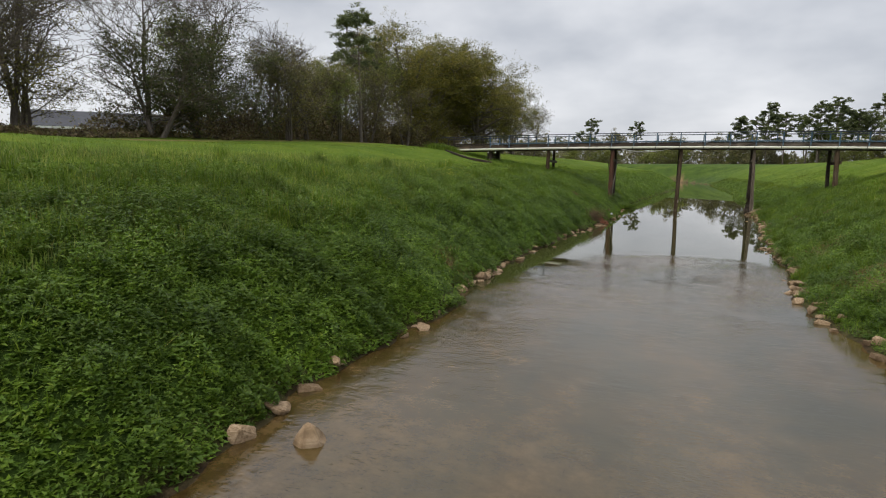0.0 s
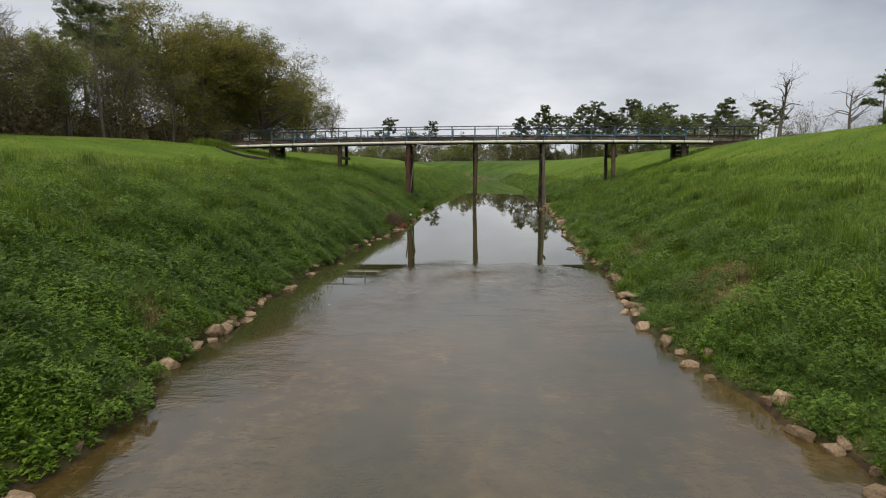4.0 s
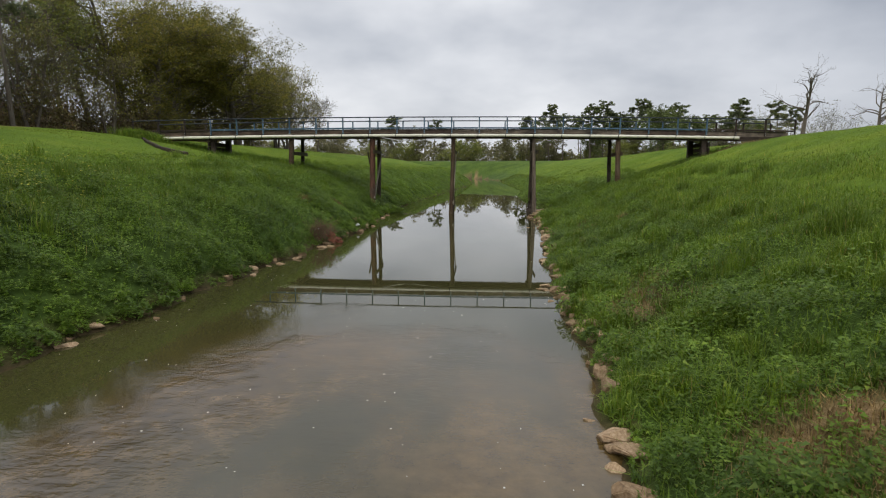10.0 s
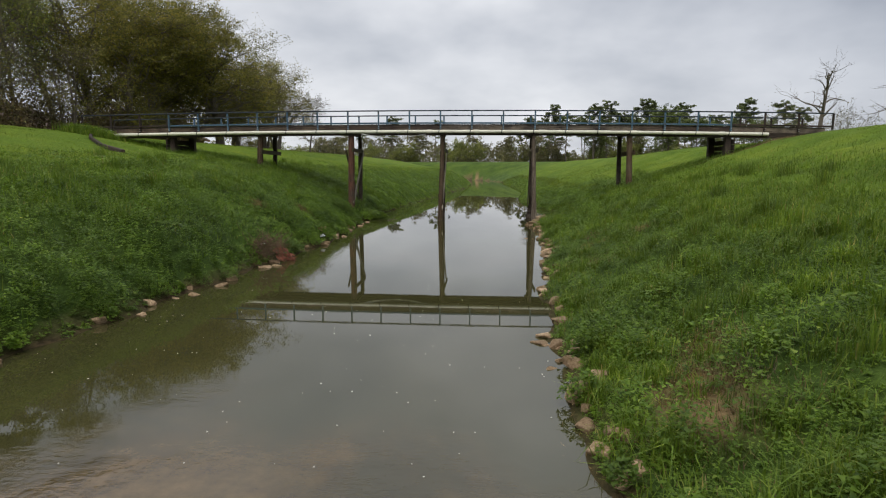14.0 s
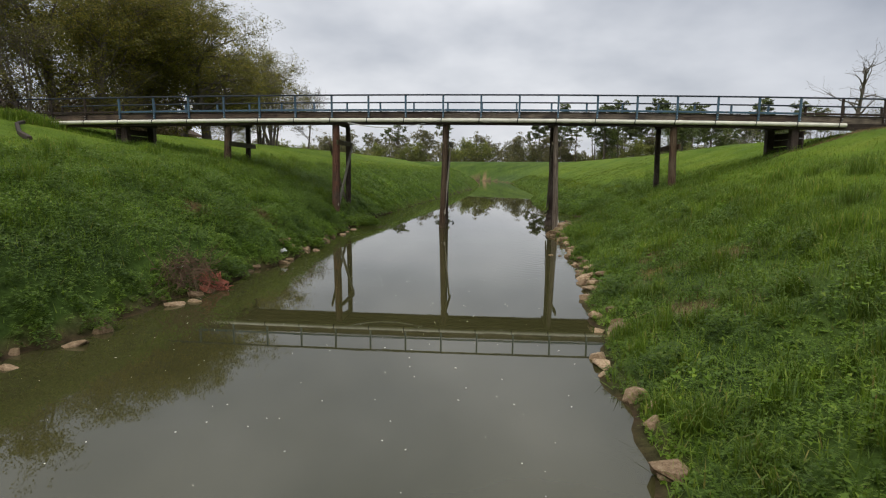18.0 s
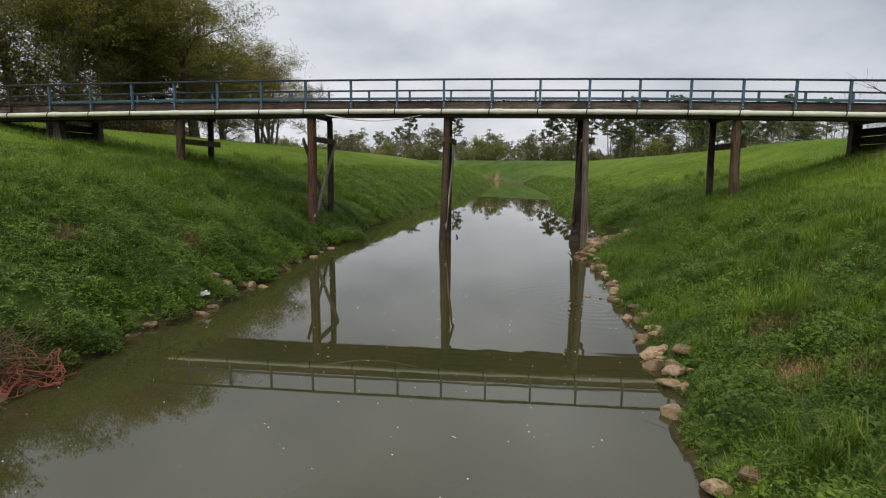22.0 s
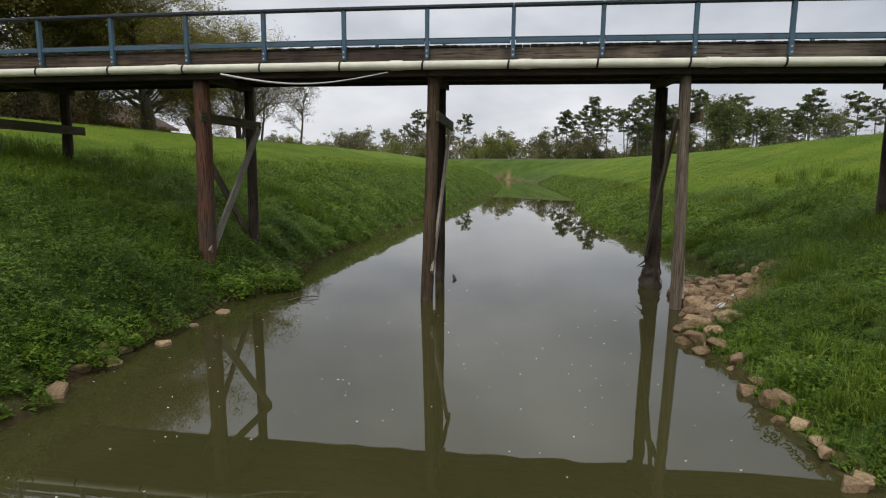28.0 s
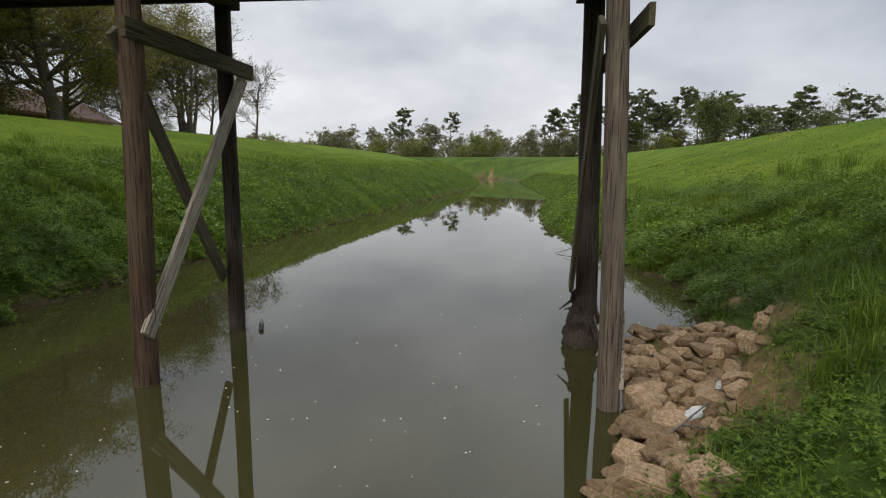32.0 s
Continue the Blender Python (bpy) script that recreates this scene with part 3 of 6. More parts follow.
def build_ground():
    xs = stretched(-1500, 1500, -14, 17, 0.22)
    ys = stretched(-1200, 2200, -44, 14, 0.24, 1.045)
    X, Y = np.meshgrid(xs, ys)
    Z = land(X, Y)
    P = np.stack([X, Y, Z], axis=-1).reshape(-1, 3)
    nx, ny = len(xs), len(ys)
    i, j = np.meshgrid(np.arange(nx - 1), np.arange(ny - 1))
    a = (j * nx + i).reshape(-1)
    Q = np.stack([a, a + 1, a + nx + 1, a + nx], axis=1)
    me = quads_mesh("ground", P, Q)
    d = np.maximum(edge_left(Y) - X, X - edge_right(Y))
    bare = np.clip(1 - (d - 0.03) / 0.2, 0, 1)
    mown = np.clip((d - np.where(X < 0, 4.2, 3.6) * np.where(Y > 14, 0.75, 1.0) - 0.8 * lumps(X * 0.5, Y * 0.5)) / 1.6, 0, 1)
    for px, py, r in BARE_PATCHES:
        q = np.hypot((X - px) / r, (Y - py) / (r * 1.3)) + 0.5 * lumps(X * 1.7, Y * 1.7)
        bare = np.maximum(bare, np.clip(1.5 - q * 1.4, 0, 0.9))
    strip = 1 - np.abs(X + 24.0 + 0.5 * np.sin(Y * 0.35) + 0.3 * lumps(X * 0.6, Y * 0.6)) / 0.85
    bare = np.maximum(bare, 0.75 * np.clip(strip * 1.6, 0, 1) * (np.abs(Y + 8) < 36))
    at = me.attributes.new("wet", "FLOAT", "POINT")
    at.data.foreach_set("value", np.clip(1 - (d - 0.18) / 0.2, 0, 1).reshape(-1).astype(np.float32))
    at = me.attributes.new("bare", "FLOAT", "POINT")
    at.data.foreach_set("value", bare.reshape(-1).astype(np.float32))
    mown = mown * np.clip((120 - Y) / 45, 0.2, 1)
    at = me.attributes.new("mown", "FLOAT", "POINT")
    at.data.foreach_set("value", mown.reshape(-1).astype(np.float32))
    ob = add_mesh("ground", me, M_GROUND)
    tagged(ob, "grassy creek banks rising to a mown levee top", "ground", kind="structure")


# scuffed bare earth on the banks: x, y, radius
BARE_PATCHES = ((3.78, -28.93, 0.38), (3.95, -27.5, 0.3), (4.42, -27.4, 0.42), (4.4, -28.2, 0.3), (4.07, -23.0, 0.55), (4.27, -22.4, 0.25), (4.62, -21.5, 0.22), (4.75, -15.4, 0.38), (5.05, -12.6, 0.3), (5.95, -13.2, 0.3), (5.45, -11.1, 0.25), (-5.4, -9.8, 0.2), (-4.7, -7.3, 0.2), (-5.0, -30.0, 0.25), (14.4, -0.7, 0.55), (15.2, -1.3, 0.5), (13.2, -0.3, 0.4), (5.5, 0.2, 0.95), (6.2, 1.6, 0.8), (7.2, 3.7, 0.4), (0.9, 110.5, 0.7))
build_ground()


def build_water():
    ys = np.concatenate([np.arange(-160, -44, 1.2), np.arange(-44, 4, 0.3), np.arange(4, 150, 1.2)])
    out = 1.2 + 5 * (ys > 80)
    L, R = edge_left(ys) - out, edge_right(ys) + out
    n = len(ys)
    k = 31
    P = np.zeros((n, k, 3))
    for i in range(k):
        P[:, i, 0] = L + (R - L) * i / (k - 1)
        P[:, i, 1] = ys
    i, j = np.meshgrid(np.arange(k - 1), np.arange(n - 1))
    a = (j * k + i).reshape(-1)
    me = quads_mesh("water", P.reshape(-1, 3), np.stack([a, a + 1, a + k + 1, a + k], axis=1))
    # sandy shallows under the upstream margin
    near = P[:, :, 0] - edge_left(ys)[:, None]
    sh = np.clip(1.15 - near / (0.75 + 0.35 * np.sin(ys * 0.9)[:, None]), 0, 1) * np.clip((-30 - ys) / 4, 0, 1)[:, None]
    bar = np.hypot((P[:, :, 0] + 2.0 - (P[:, :, 1] + 27) * 0.16) / 0.95, (P[:, :, 1] + 27) / 4.2)
    sh = np.maximum(sh, 0.75 * np.clip(1.35 - bar + 0.4 * lumps(P[:, :, 0], P[:, :, 1]), 0, 1))
    at = me.attributes.new("shoal", "FLOAT", "POINT")
    at.data.foreach_set("value", sh.reshape(-1).astype(np.float32))
    tagged(add_mesh("water", me, M_WATER), "calm olive-brown creek water mirroring the cloudy sky", "water", kind="structure")


build_water()


# ---- the footbridge ----
BAY, WIDTH = 4.6, 2.0


def camber(x):
    return -0.0006 * x * x


def pile(parent, x, y, r, ztop, name="pile", material=None, lean=(0, 0), seed=0):
    rnd = random.Random(seed)
    zb = float(land(np.array([x]), np.array([y]))[0]) - 0.8
    bm = bmesh.new()
    n, rows = 14, 12
    rings = []
    for k in range(rows + 1):
        f = k / rows
        z = zb + (ztop - zb) * f
        rr = r * (1.08 - 0.14 * f)
        cx, cy = lean[0] * (1 - f) + 0.012 * math.sin(5 * f + seed), lean[1] * (1 - f) + 0.012 * math.cos(4 * f + seed)
        rings.append([bm.verts.new((x + cx + rr * (1 + rnd.uniform(-0.035, 0.035)) * math.cos(2 * math.pi * i / n),
                                    y + cy + rr * (1 + rnd.uniform(-0.035, 0.035)) * math.sin(2 * math.pi * i / n), z)) for i in range(n)])
    for a, b in zip(rings, rings[1:]):
        for i in range(n):
            bm.faces.new((a[i], a[(i + 1) % n], b[(i + 1) % n], b[i]))
    bm.faces.new(rings[-1])
    bm.faces.new(rings[0][::-1])
    return part(name, bm, material or M_PILE, parent, smooth=True)


def build_bridge():
    br = tagged(new("footbridge"), "long timber footbridge on paired piles with faded blue rails", "footbridge")
    X0, X1 = -18.4, 18.4
    # bents
    for k in range(-3, 4):
        x = k * BAY
        zt = 4.28 + camber(x)
        if abs(k) == 3:
            # abutment bents: squared posts with boards behind them
            for y in (0.05, WIDTH - 0.05):
                bm = bmesh.new()
                zb = float(land(np.array([x]), np.array([y]))[0]) - 0.5
                box(bm, (x - 0.14, y - 0.14, zb), (x + 0.14, y + 0.14, zt), None, 0.015)
                part("abutment_post", bm, M_PILEDARK, br)
            for z in (3.35, 3.62, 3.89):
                bm = bmesh.new()
                s = 1 if k > 0 else -1
                box(bm, (x + s * 0.16, -0.3, z + camber(x)), (x + s * 0.22, WIDTH + 0.3, z + 0.25 + camber(x)), None, 0.01)
                part("retaining_board", bm, M_BEAM, br)
        else:
            pile(br, x + {-1: 0.08, 0: 0.09, 1: -0.03}.get(k, 0.0), 0.0, {-1: 0.16, 0: 0.12, 1: 0.104}.get(k, 0.145), zt, "timber_leg", M_PILEGREY if k == 1 else M_PILERED if k == -1 else M_PILE, ({0: -0.16, 1: 0.12}.get(k, 0.03 * k), 0.0), k + 11)
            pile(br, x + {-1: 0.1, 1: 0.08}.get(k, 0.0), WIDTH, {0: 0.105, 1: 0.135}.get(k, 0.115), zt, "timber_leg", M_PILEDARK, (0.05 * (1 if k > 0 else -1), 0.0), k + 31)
            # sway brace pair and the short tie under the cap
            if abs(k) == 2:
                zlow = 3.45 + camber(x)
                bm = bmesh.new()
                sx = 0.17
                beam(bm, (x + sx, -0.35, zlow), (x + sx, WIDTH + 0.35, zlow - 0.02), 0.06, 0.2, 0.006)
                part("tie_board", bm, M_TIE if k < 0 else M_PILE, br)
            else:
                sx = 0.2
                bm = bmesh.new()
                beam(bm, (x + sx, -0.28, 3.5), (x + sx, WIDTH + 0.3, 3.5), 0.055, 0.19, 0.006)
                part("tie_board", bm, M_TIE, br, "moss-stained tie board")
                foot = {-1: 0.82, 0: 0.55}.get(k)
                bm = bmesh.new()
                if foot:
                    beam(bm, (x + {-1: 0.24}.get(k, 0.16), WIDTH + 0.12, 3.42), (x + {0: 0.09}.get(k, 0.17), -0.1, foot), 0.19, 0.05, 0.006, (1, 0, 0))
                    part("sway_brace", bm, M_BRACE, br, "grey weathered diagonal brace")
                else:
                    beam(bm, (x + 0.17, 0.12, 0.95), (x + 0.17, 0.0, 0.2), 0.13, 0.05, 0.006, (1, 0, 0))
                    part("brace_stub", bm, M_BRACE, br, "splintered stub of a broken brace")
                bm = bmesh.new()
                beam(bm, (x - (0.17 if k else 0.0), -0.15, 3.5), (x - {-1: 0.05, 0: 0.13}.get(k, 0.085), WIDTH - 0.1, {-1: 1.0}.get(k, 0.75)), 0.17, 0.05, 0.006, (1, 0, 0))
                part("sway_brace", bm, M_BRACEBROWN, br)
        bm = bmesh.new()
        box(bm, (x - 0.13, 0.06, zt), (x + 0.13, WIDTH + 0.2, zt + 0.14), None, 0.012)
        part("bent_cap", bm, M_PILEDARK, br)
    # stringers, spliced over the bents
    for k in range(-4, 4):
        a, b = max(X0 + 0.3, k * BAY), min(X1 - 0.3, (k + 1) * BAY)
        for y in (0.05, 0.55, 1.1, 1.62):
            bm = bmesh.new()
            beam(bm, (a + 0.005, y, 4.561 + camber(a)), (b - 0.005, y, 4.561 + camber(b)), 0.10, 0.278, 0.008)
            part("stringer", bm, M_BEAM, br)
        # near beam hangs lower; its dark face also stands in for pile-head shade
        for y, low in ((-0.19, 4.215), (WIDTH + 0.19, 4.40)):
            bm = bmesh.new()
            mid = (low + 4.465) / 2
            beam(bm, (a + 0.005, y, mid + camber(a)), (b - 0.005, y, mid + camber(b)), 0.07, 4.465 - low, 0.008)
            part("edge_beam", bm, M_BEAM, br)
        for y in (-0.19, WIDTH + 0.19):
            bm = bmesh.new()
            beam(bm, (a + 0.008, y, 4.585 + camber(a)), (b - 0.008, y, 4.585 + camber(b)), 0.05, 0.23, 0.006)
            part("rim_board", bm, (M_RIM, M_RIM, M_RIM, M_RIM, M_RIMGREY, M_RIMGREY, M_RIM, M_RIMGREY)[k + 4], br)
    # rails: posts, cap, middle rail
    n = 25
    step = 1.533
    for side, y in ((-1, -0.265), (1, WIDTH + 0.265)):
        for i in range(n):
            x = (i - 12) * step
            bm = bmesh.new()
            z = camber(x)
            box(bm, (x - 0.036, y - 0.04, 4.50 + z), (x + 0.036, y + 0.04, 5.37 + z), None, 0.006)
            p = part("rail_post", bm, M_BLUE if abs(x) < 14.2 else M_BEAM, br)
            for zz in (4.55, 4.64):
                bm = bmesh.new()
                bmesh.ops.create_cone(bm, cap_ends=True, segments=8, radius1=0.018, radius2=0.014, depth=0.02,
                                      matrix=Matrix.Translation((x, y + side * 0.047, zz + z)) @ pose(0, 0, 0, 90 * -side * -1))
                part("bolt", bm, M_STEEL, p, "galvanised bolt head")
            if i < n - 1:
                x2 = x + step
                bm = bmesh.new()
                beam(bm, (x + 0.003, y, 5.395 + z), (x2 - 0.003, y, 5.395 + camber(x2)), 0.13, 0.05, 0.008)
                part("cap_rail", bm, M_RAILCAP, br)
                bm = bmesh.new()
                beam(bm, (x + 0.048, y, 4.80 + z), (x2 - 0.048, y, 4.80 + camber(x2)), 0.045, 0.078, 0.006)
                part("middle_rail", bm, M_BLUE if abs(x + step / 2) < 14.2 else M_BEAM, br)
    # deck planks share one mesh
    bm = bmesh.new()
    box(bm, (-0.068, -0.205, 0), (0.068, WIDTH + 0.205, 0.04), None, 0.006)
    me = bpy.data.meshes.new("deck_plank")
    bm.to_mesh(me)
    bm.free()
    me.materials.append(M_DECK)
    rnd = random.Random(4)
    x = X0 + 0.3
    while x < X1 - 0.3:
        ob = new("deck_plank", me)
        ob.parent = br
        ob.location = (x, rnd.uniform(-0.015, 0.015), 4.703 + rnd.uniform(0, 0.012) + camber(x))
        x += 0.144
    return br


BRIDGE = build_bridge()


def cyl(bm, a, b, r, seg=20, caps=True):
    a, b = Vector(a), Vector(b)
    d = b - a
    m = Matrix.Translation((a + b) / 2) @ d.to_track_quat("Z", "Y").to_matrix().to_4x4()
    bmesh.ops.create_cone(bm, cap_ends=caps, segments=seg, radius1=r, radius2=r, depth=d.length, matrix=m)
    return bm


def build_pipe():
    p = tagged(new("utility_pipe"), "cream plastic pipe strapped along the bridge side", "pipe")
    y = -0.31
    joints = [-17.35, -13.6, -9.2, -4.9, -0.55, 1.75, 4.9, 9.3, 13.4, 15.5]
    for a, b in zip(joints, joints[1:]):
        bm = bmesh.new()
        m = (a + b) / 2
        for q, r in ((a, m), (m, b)):
            cyl(bm, (q, y, 4.39 + camber(q)), (r, y, 4.39 + camber(r)), 0.078)
        part("pipe_length", bm, M_PVC, p, smooth=False)
        bm = bmesh.new()
        cyl(bm, (b - 0.11, y, 4.39 + camber(b - 0.11)), (b + 0.11, y, 4.39 + camber(b + 0.11)), 0.090)
        if b < 15:
            part("coupling", bm, M_PVC, p)
        else:
            bm.free()
    x = -16.9
    while x < 15.3:
        bm = bmesh.new()
        cyl(bm, (x - 0.018, y, 4.39 + camber(x)), (x + 0.018, y, 4.39 + camber(x)), 0.083, 20)
        bmesh.ops.rotate(bm, verts=bm.verts, cent=(x, y, 4.39), matrix=Matrix.Rotation(radians(7), 3, "Y"))
        part("strap", bm, M_BLACK, p, "black webbing strap")
        x += 1.53


build_pipe()


# ---- trees ----
def limb(rnd, segs, tips, p, d, length, r, level, droop, kids, wander=0.22, keep=2):
    """Grow one limb as a chain of tapered pieces, then its side limbs."""
    n = 4 if level > 0 else 2
    pts = [Vector(p)]
    d = Vector(d).normalized()
    for i in range(n):
        d = (d + Vector((rnd.gauss(0, wander), rnd.gauss(0, wander), rnd.gauss(0, wander) + droop))).normalized()
        pts.append(pts[-1] + d * length / n)
        ra, rb = r * (1 - 0.7 * i / n), r * (1 - 0.7 * (i + 1) / n)
        segs.append((pts[-2], pts[-1], max(ra, 0.013), max(rb, 0.009)))
        if level > 0 and i > 0:
            for _ in range(kids):
                sd = (d + Vector((rnd.gauss(0, 0.8), rnd.gauss(0, 0.8), rnd.gauss(0.1, 0.6)))).normalized()
                limb(rnd, segs, tips, pts[-1], sd, length * rnd.uniform(0.35, 0.62), rb * 0.62, level - 1, droop, kids, wander, keep)
    if level < keep:
        tips.extend(pts[1:])


def leaves_about(rs, tips, n, sigma, size, flat=0.75, spray=14):
    """n small leaves in loose sprays round the given points, lying more flat than upright."""
    tips = np.array([tuple(t) for t in tips])
    m = max(len(tips), n // spray)
    k = np.concatenate([np.arange(len(tips)), rs.integers(0, len(tips), m - len(tips))])
    mid = tips[k] + rs.normal(0, 1, (m, 3)) * np.array([sigma, sigma, sigma * flat])
    c = mid[rs.integers(0, m, n)] + rs.normal(0, 1, (n, 3)) * np.array([0.42, 0.42, 0.26]) * sigma
    u = rs.normal(0, 1, (n, 3)) * np.array([1, 1, 0.55])
    u /= np.linalg.norm(u, axis=1, keepdims=True)
    w = rs.normal(0, 1, (n, 3)) * np.array([1, 1, 0.55])
    v = w - u * np.sum(u * w, axis=1, keepdims=True)
    v /= np.linalg.norm(v, axis=1, keepdims=True) + 1e-9
    s = size * rs.uniform(0.55, 1.35, (n, 1))
    return np.stack([c - u * s * 1.15 - v * s * 0.45, c - u * s * 0.4 + v * s * 0.75, c + u * s * 1.25], axis=1)


def make_tree(name, label, seed, height, spread, r, leaf=None, nleaf=0, sigma=0.5, size=0.12, bark=None, base=0.22, limbs=12, level=2, kids=2, droop=0.02, lean=0.05, up=0.55, stems=1, sides=6):
    rnd, rs = random.Random(seed), np.random.default_rng(seed)
    segs, tips = [], []
    for s in range(stems):
        p = Vector((rnd.uniform(-0.4, 0.4) * (stems > 1), rnd.uniform(-0.4, 0.4) * (stems > 1), -0.3))
        d = Vector((rnd.gauss(0, lean + 0.12 * (stems > 1)), rnd.gauss(0, lean + 0.12 * (stems > 1)), 1)).normalized()
        n = 8
        pts = [p]
        for i in range(n):
            d = (d + Vector((rnd.gauss(0, 0.07), rnd.gauss(0, 0.07), 0.08))).normalized()
            pts.append(pts[-1] + d * height * 0.86 / n)
            segs.append((pts[-2], pts[-1], r * (1 - 0.85 * i / n), r * (1 - 0.85 * (i + 1) / n)))
        for k in range(limbs // stems):
            f = base + (0.98 - base) * (k + rnd.random()) / (limbs // stems)
            i = min(n - 1, int(f * n))
            q = pts[i].lerp(pts[i + 1], f * n - i)
            a = rnd.uniform(0, 2 * math.pi)
            width = math.sin(math.pi * min(1, 0.18 + 0.8 * (f - base) / (1 - base))) ** 0.7
            L = spread * (0.35 + 0.75 * width) * rnd.uniform(0.75, 1.15)
            limb(rnd, segs, tips, q, (math.cos(a), math.sin(a), up * rnd.uniform(0.5, 1.5)), L, r * 0.42 * (1.1 - 0.7 * f), level, droop, kids)
    top = new(name)
    P, Q = tube_mesh(segs, sides)
    add_mesh("trunk", quads_mesh("trunk", P, Q), bark or M_BARK, top)
    if leaf is not None:
        add_mesh("crown", soup("crown", leaves_about(rs, tips, nleaf, sigma, size), 3), leaf, top)
    return tagged(top, label, "tree")


def make_pine(name, label, seed, height, crown, nleaf, base=0.5, size=0.28, sigma=0.55, limbs=16):
    rnd, rs = random.Random(seed), np.random.default_rng(seed)
    segs, tips = [], []
    n, r = 8, height * 0.013
    pts = [Vector((0, 0, -0.3))]
    d = Vector((rnd.gauss(0, 0.03), rnd.gauss(0, 0.03), 1))
    for i in range(n):
        d = (d + Vector((rnd.gauss(0, 0.02), rnd.gauss(0, 0.02), 0.1))).normalized()
        pts.append(pts[-1] + d * height / n)
        segs.append((pts[-2], pts[-1], r * (1 - 0.8 * i / n), r * (1 - 0.8 * (i + 1) / n)))
    for k in range(limbs):
        f = base + (0.99 - base) * (k + rnd.random() * 0.8) / limbs
        i = min(n - 1, int(f * n))
        q = pts[i].lerp(pts[i + 1], f * n - i)
        a = rnd.uniform(0, 2 * math.pi)
        L = crown * math.sin(math.pi * (0.22 + 0.66 * (f - base) / (1 - base))) * rnd.uniform(0.55, 1.1)
        e = q + Vector((math.cos(a) * L, math.sin(a) * L, L * rnd.uniform(0.0, 0.45)))
        m = q.lerp(e, 0.55) + Vector((0, 0, -0.06 * L))
        segs += [(q, m, r * 0.3, r * 0.2), (m, e, r * 0.2, r * 0.06)]
        g = 0.16 * crown
        tips += [m.lerp(e, 0.5), e, e + Vector((rnd.gauss(0, g), rnd.gauss(0, g), 0.2)), m.lerp(e, 0.8) + Vector((rnd.gauss(0, g), rnd.gauss(0, g), 0.1))]
    tips += [pts[-1], pts[-1] + Vector((0, 0, 0.4))]
    top = new(name)
    P, Q = tube_mesh(segs, 6)
    add_mesh("trunk", quads_mesh("trunk", P, Q), M_BARK, top)
    add_mesh("crown", soup("crown", leaves_about(rs, tips, nleaf, sigma, size, 0.4, 40), 3), M_PINE, top)
    return tagged(top, label, "tree")


def ground_z(x, y):
    return float(land(np.array([float(x)]), np.array([float(y)]))[0])


def plant(ob, spots, group):
    """Stand copies of a tree at (x, y, turn, scale) and put the first at its own spot."""
    for i, (x, y, turn, s) in enumerate(spots):
        m = pose(x, y, ground_z(x, y), 0, 0, turn)
        ob.scale = (s, s, s)
        if i == len(spots) - 1:
            ob.matrix_basis = m @ Matrix.Diagonal((s, s, s, 1))
            tagged(ob, group=group)
        else:
            tagged(copy_thing(ob, m), group=group)


LEFT_ROW = "trees along the creek levee"
oak_a = make_tree("oak_tree", "broad olive-leaved oak in early spring beside the levee", 1, 11.8, 4.7, 0.46, M_OAK, 95000, 0.46, 0.062, limbs=34, base=0.17, kids=2, sides=5, up=0.45)
plant(oak_a, [(-24.4, 27.5, 20, 1.0)], LEFT_ROW)
oak_b = make_tree("oak_tree", "dense dark olive oak among the levee trees", 2, 11.5, 4.1, 0.36, M_OAK, 42000, 0.46, 0.064, limbs=20, base=0.1, sides=4)
plant(oak_b, [(-32, 37, 90, 0.95), (-31.5, 5, 300, 0.72), (-27.5, 13, 0, 1.08), (-28, 21, 130, 1.12), (-30.5, 30, 250, 1.05), (-32, 47, 10, 0.75), (-26.8, 16.8, 200, 1.12), (-29.8, 25, 20, 1.1)], LEFT_ROW)
oak_c = make_tree("evergreen_tree", "bushy dark green tree with low crown beside the levee", 22, 6.6, 2.7, 0.2, M_EVERGREEN, 15000, 0.36, 0.06, limbs=24, base=0.1, kids=2, sides=4, up=0.6, stems=2)
plant(oak_c, [(-26.3, -20.3, 30, 0.8), (-27, -16.8, 160, 1.0), (-26.6, -13.6, 250, 0.85), (-29, 1, 70, 0.72)], LEFT_ROW)
spring = make_tree("budding_tree", "slender tree just coming into yellow-green leaf", 5, 12, 2.8, 0.2, M_SPRING, 17000, 0.42, 0.06, limbs=20, up=0.9, sides=4)
plant(spring, [(-28.5, 7.5, 0, 0.82), (-29, -2, 120, 0.6), (-31, 14, 240, 1.12), (-25.8, -4.5, 60, 0.52), (-30, -14, 210, 0.72)], LEFT_ROW)
scrub = make_tree("scrub_tree", "thin multi-stemmed scrub tree with sparse brownish leaves", 3, 7.2, 2.3, 0.12, M_SHRUB, 8000, 0.38, 0.052, limbs=22, stems=3, base=0.08, kids=2, sides=4)
plant(scrub, [(-25, -10.5, 0, 0.85), (-25.5, 1, 70, 0.95), (-26, -7.5, 150, 0.9), (-25.5, 8, 220, 0.9), (-28, -8, 10, 1.05), (-28.5, -30, 100, 1.15), (-30, -27, 300, 1.1), (-26, -3.4, 200, 0.9), (-26.8, 18.5, 260, 0.8), (-27, 37.5, 130, 0.9), (-30, -24.5, 20, 0.85)], LEFT_ROW)
bare_a = make_tree("bare_tree", "leafless grey tree with fine upswept twigs", 4, 9.5, 3.0, 0.17, None, bark=M_BARK, limbs=18, level=2, kids=3, up=0.9, sides=4)
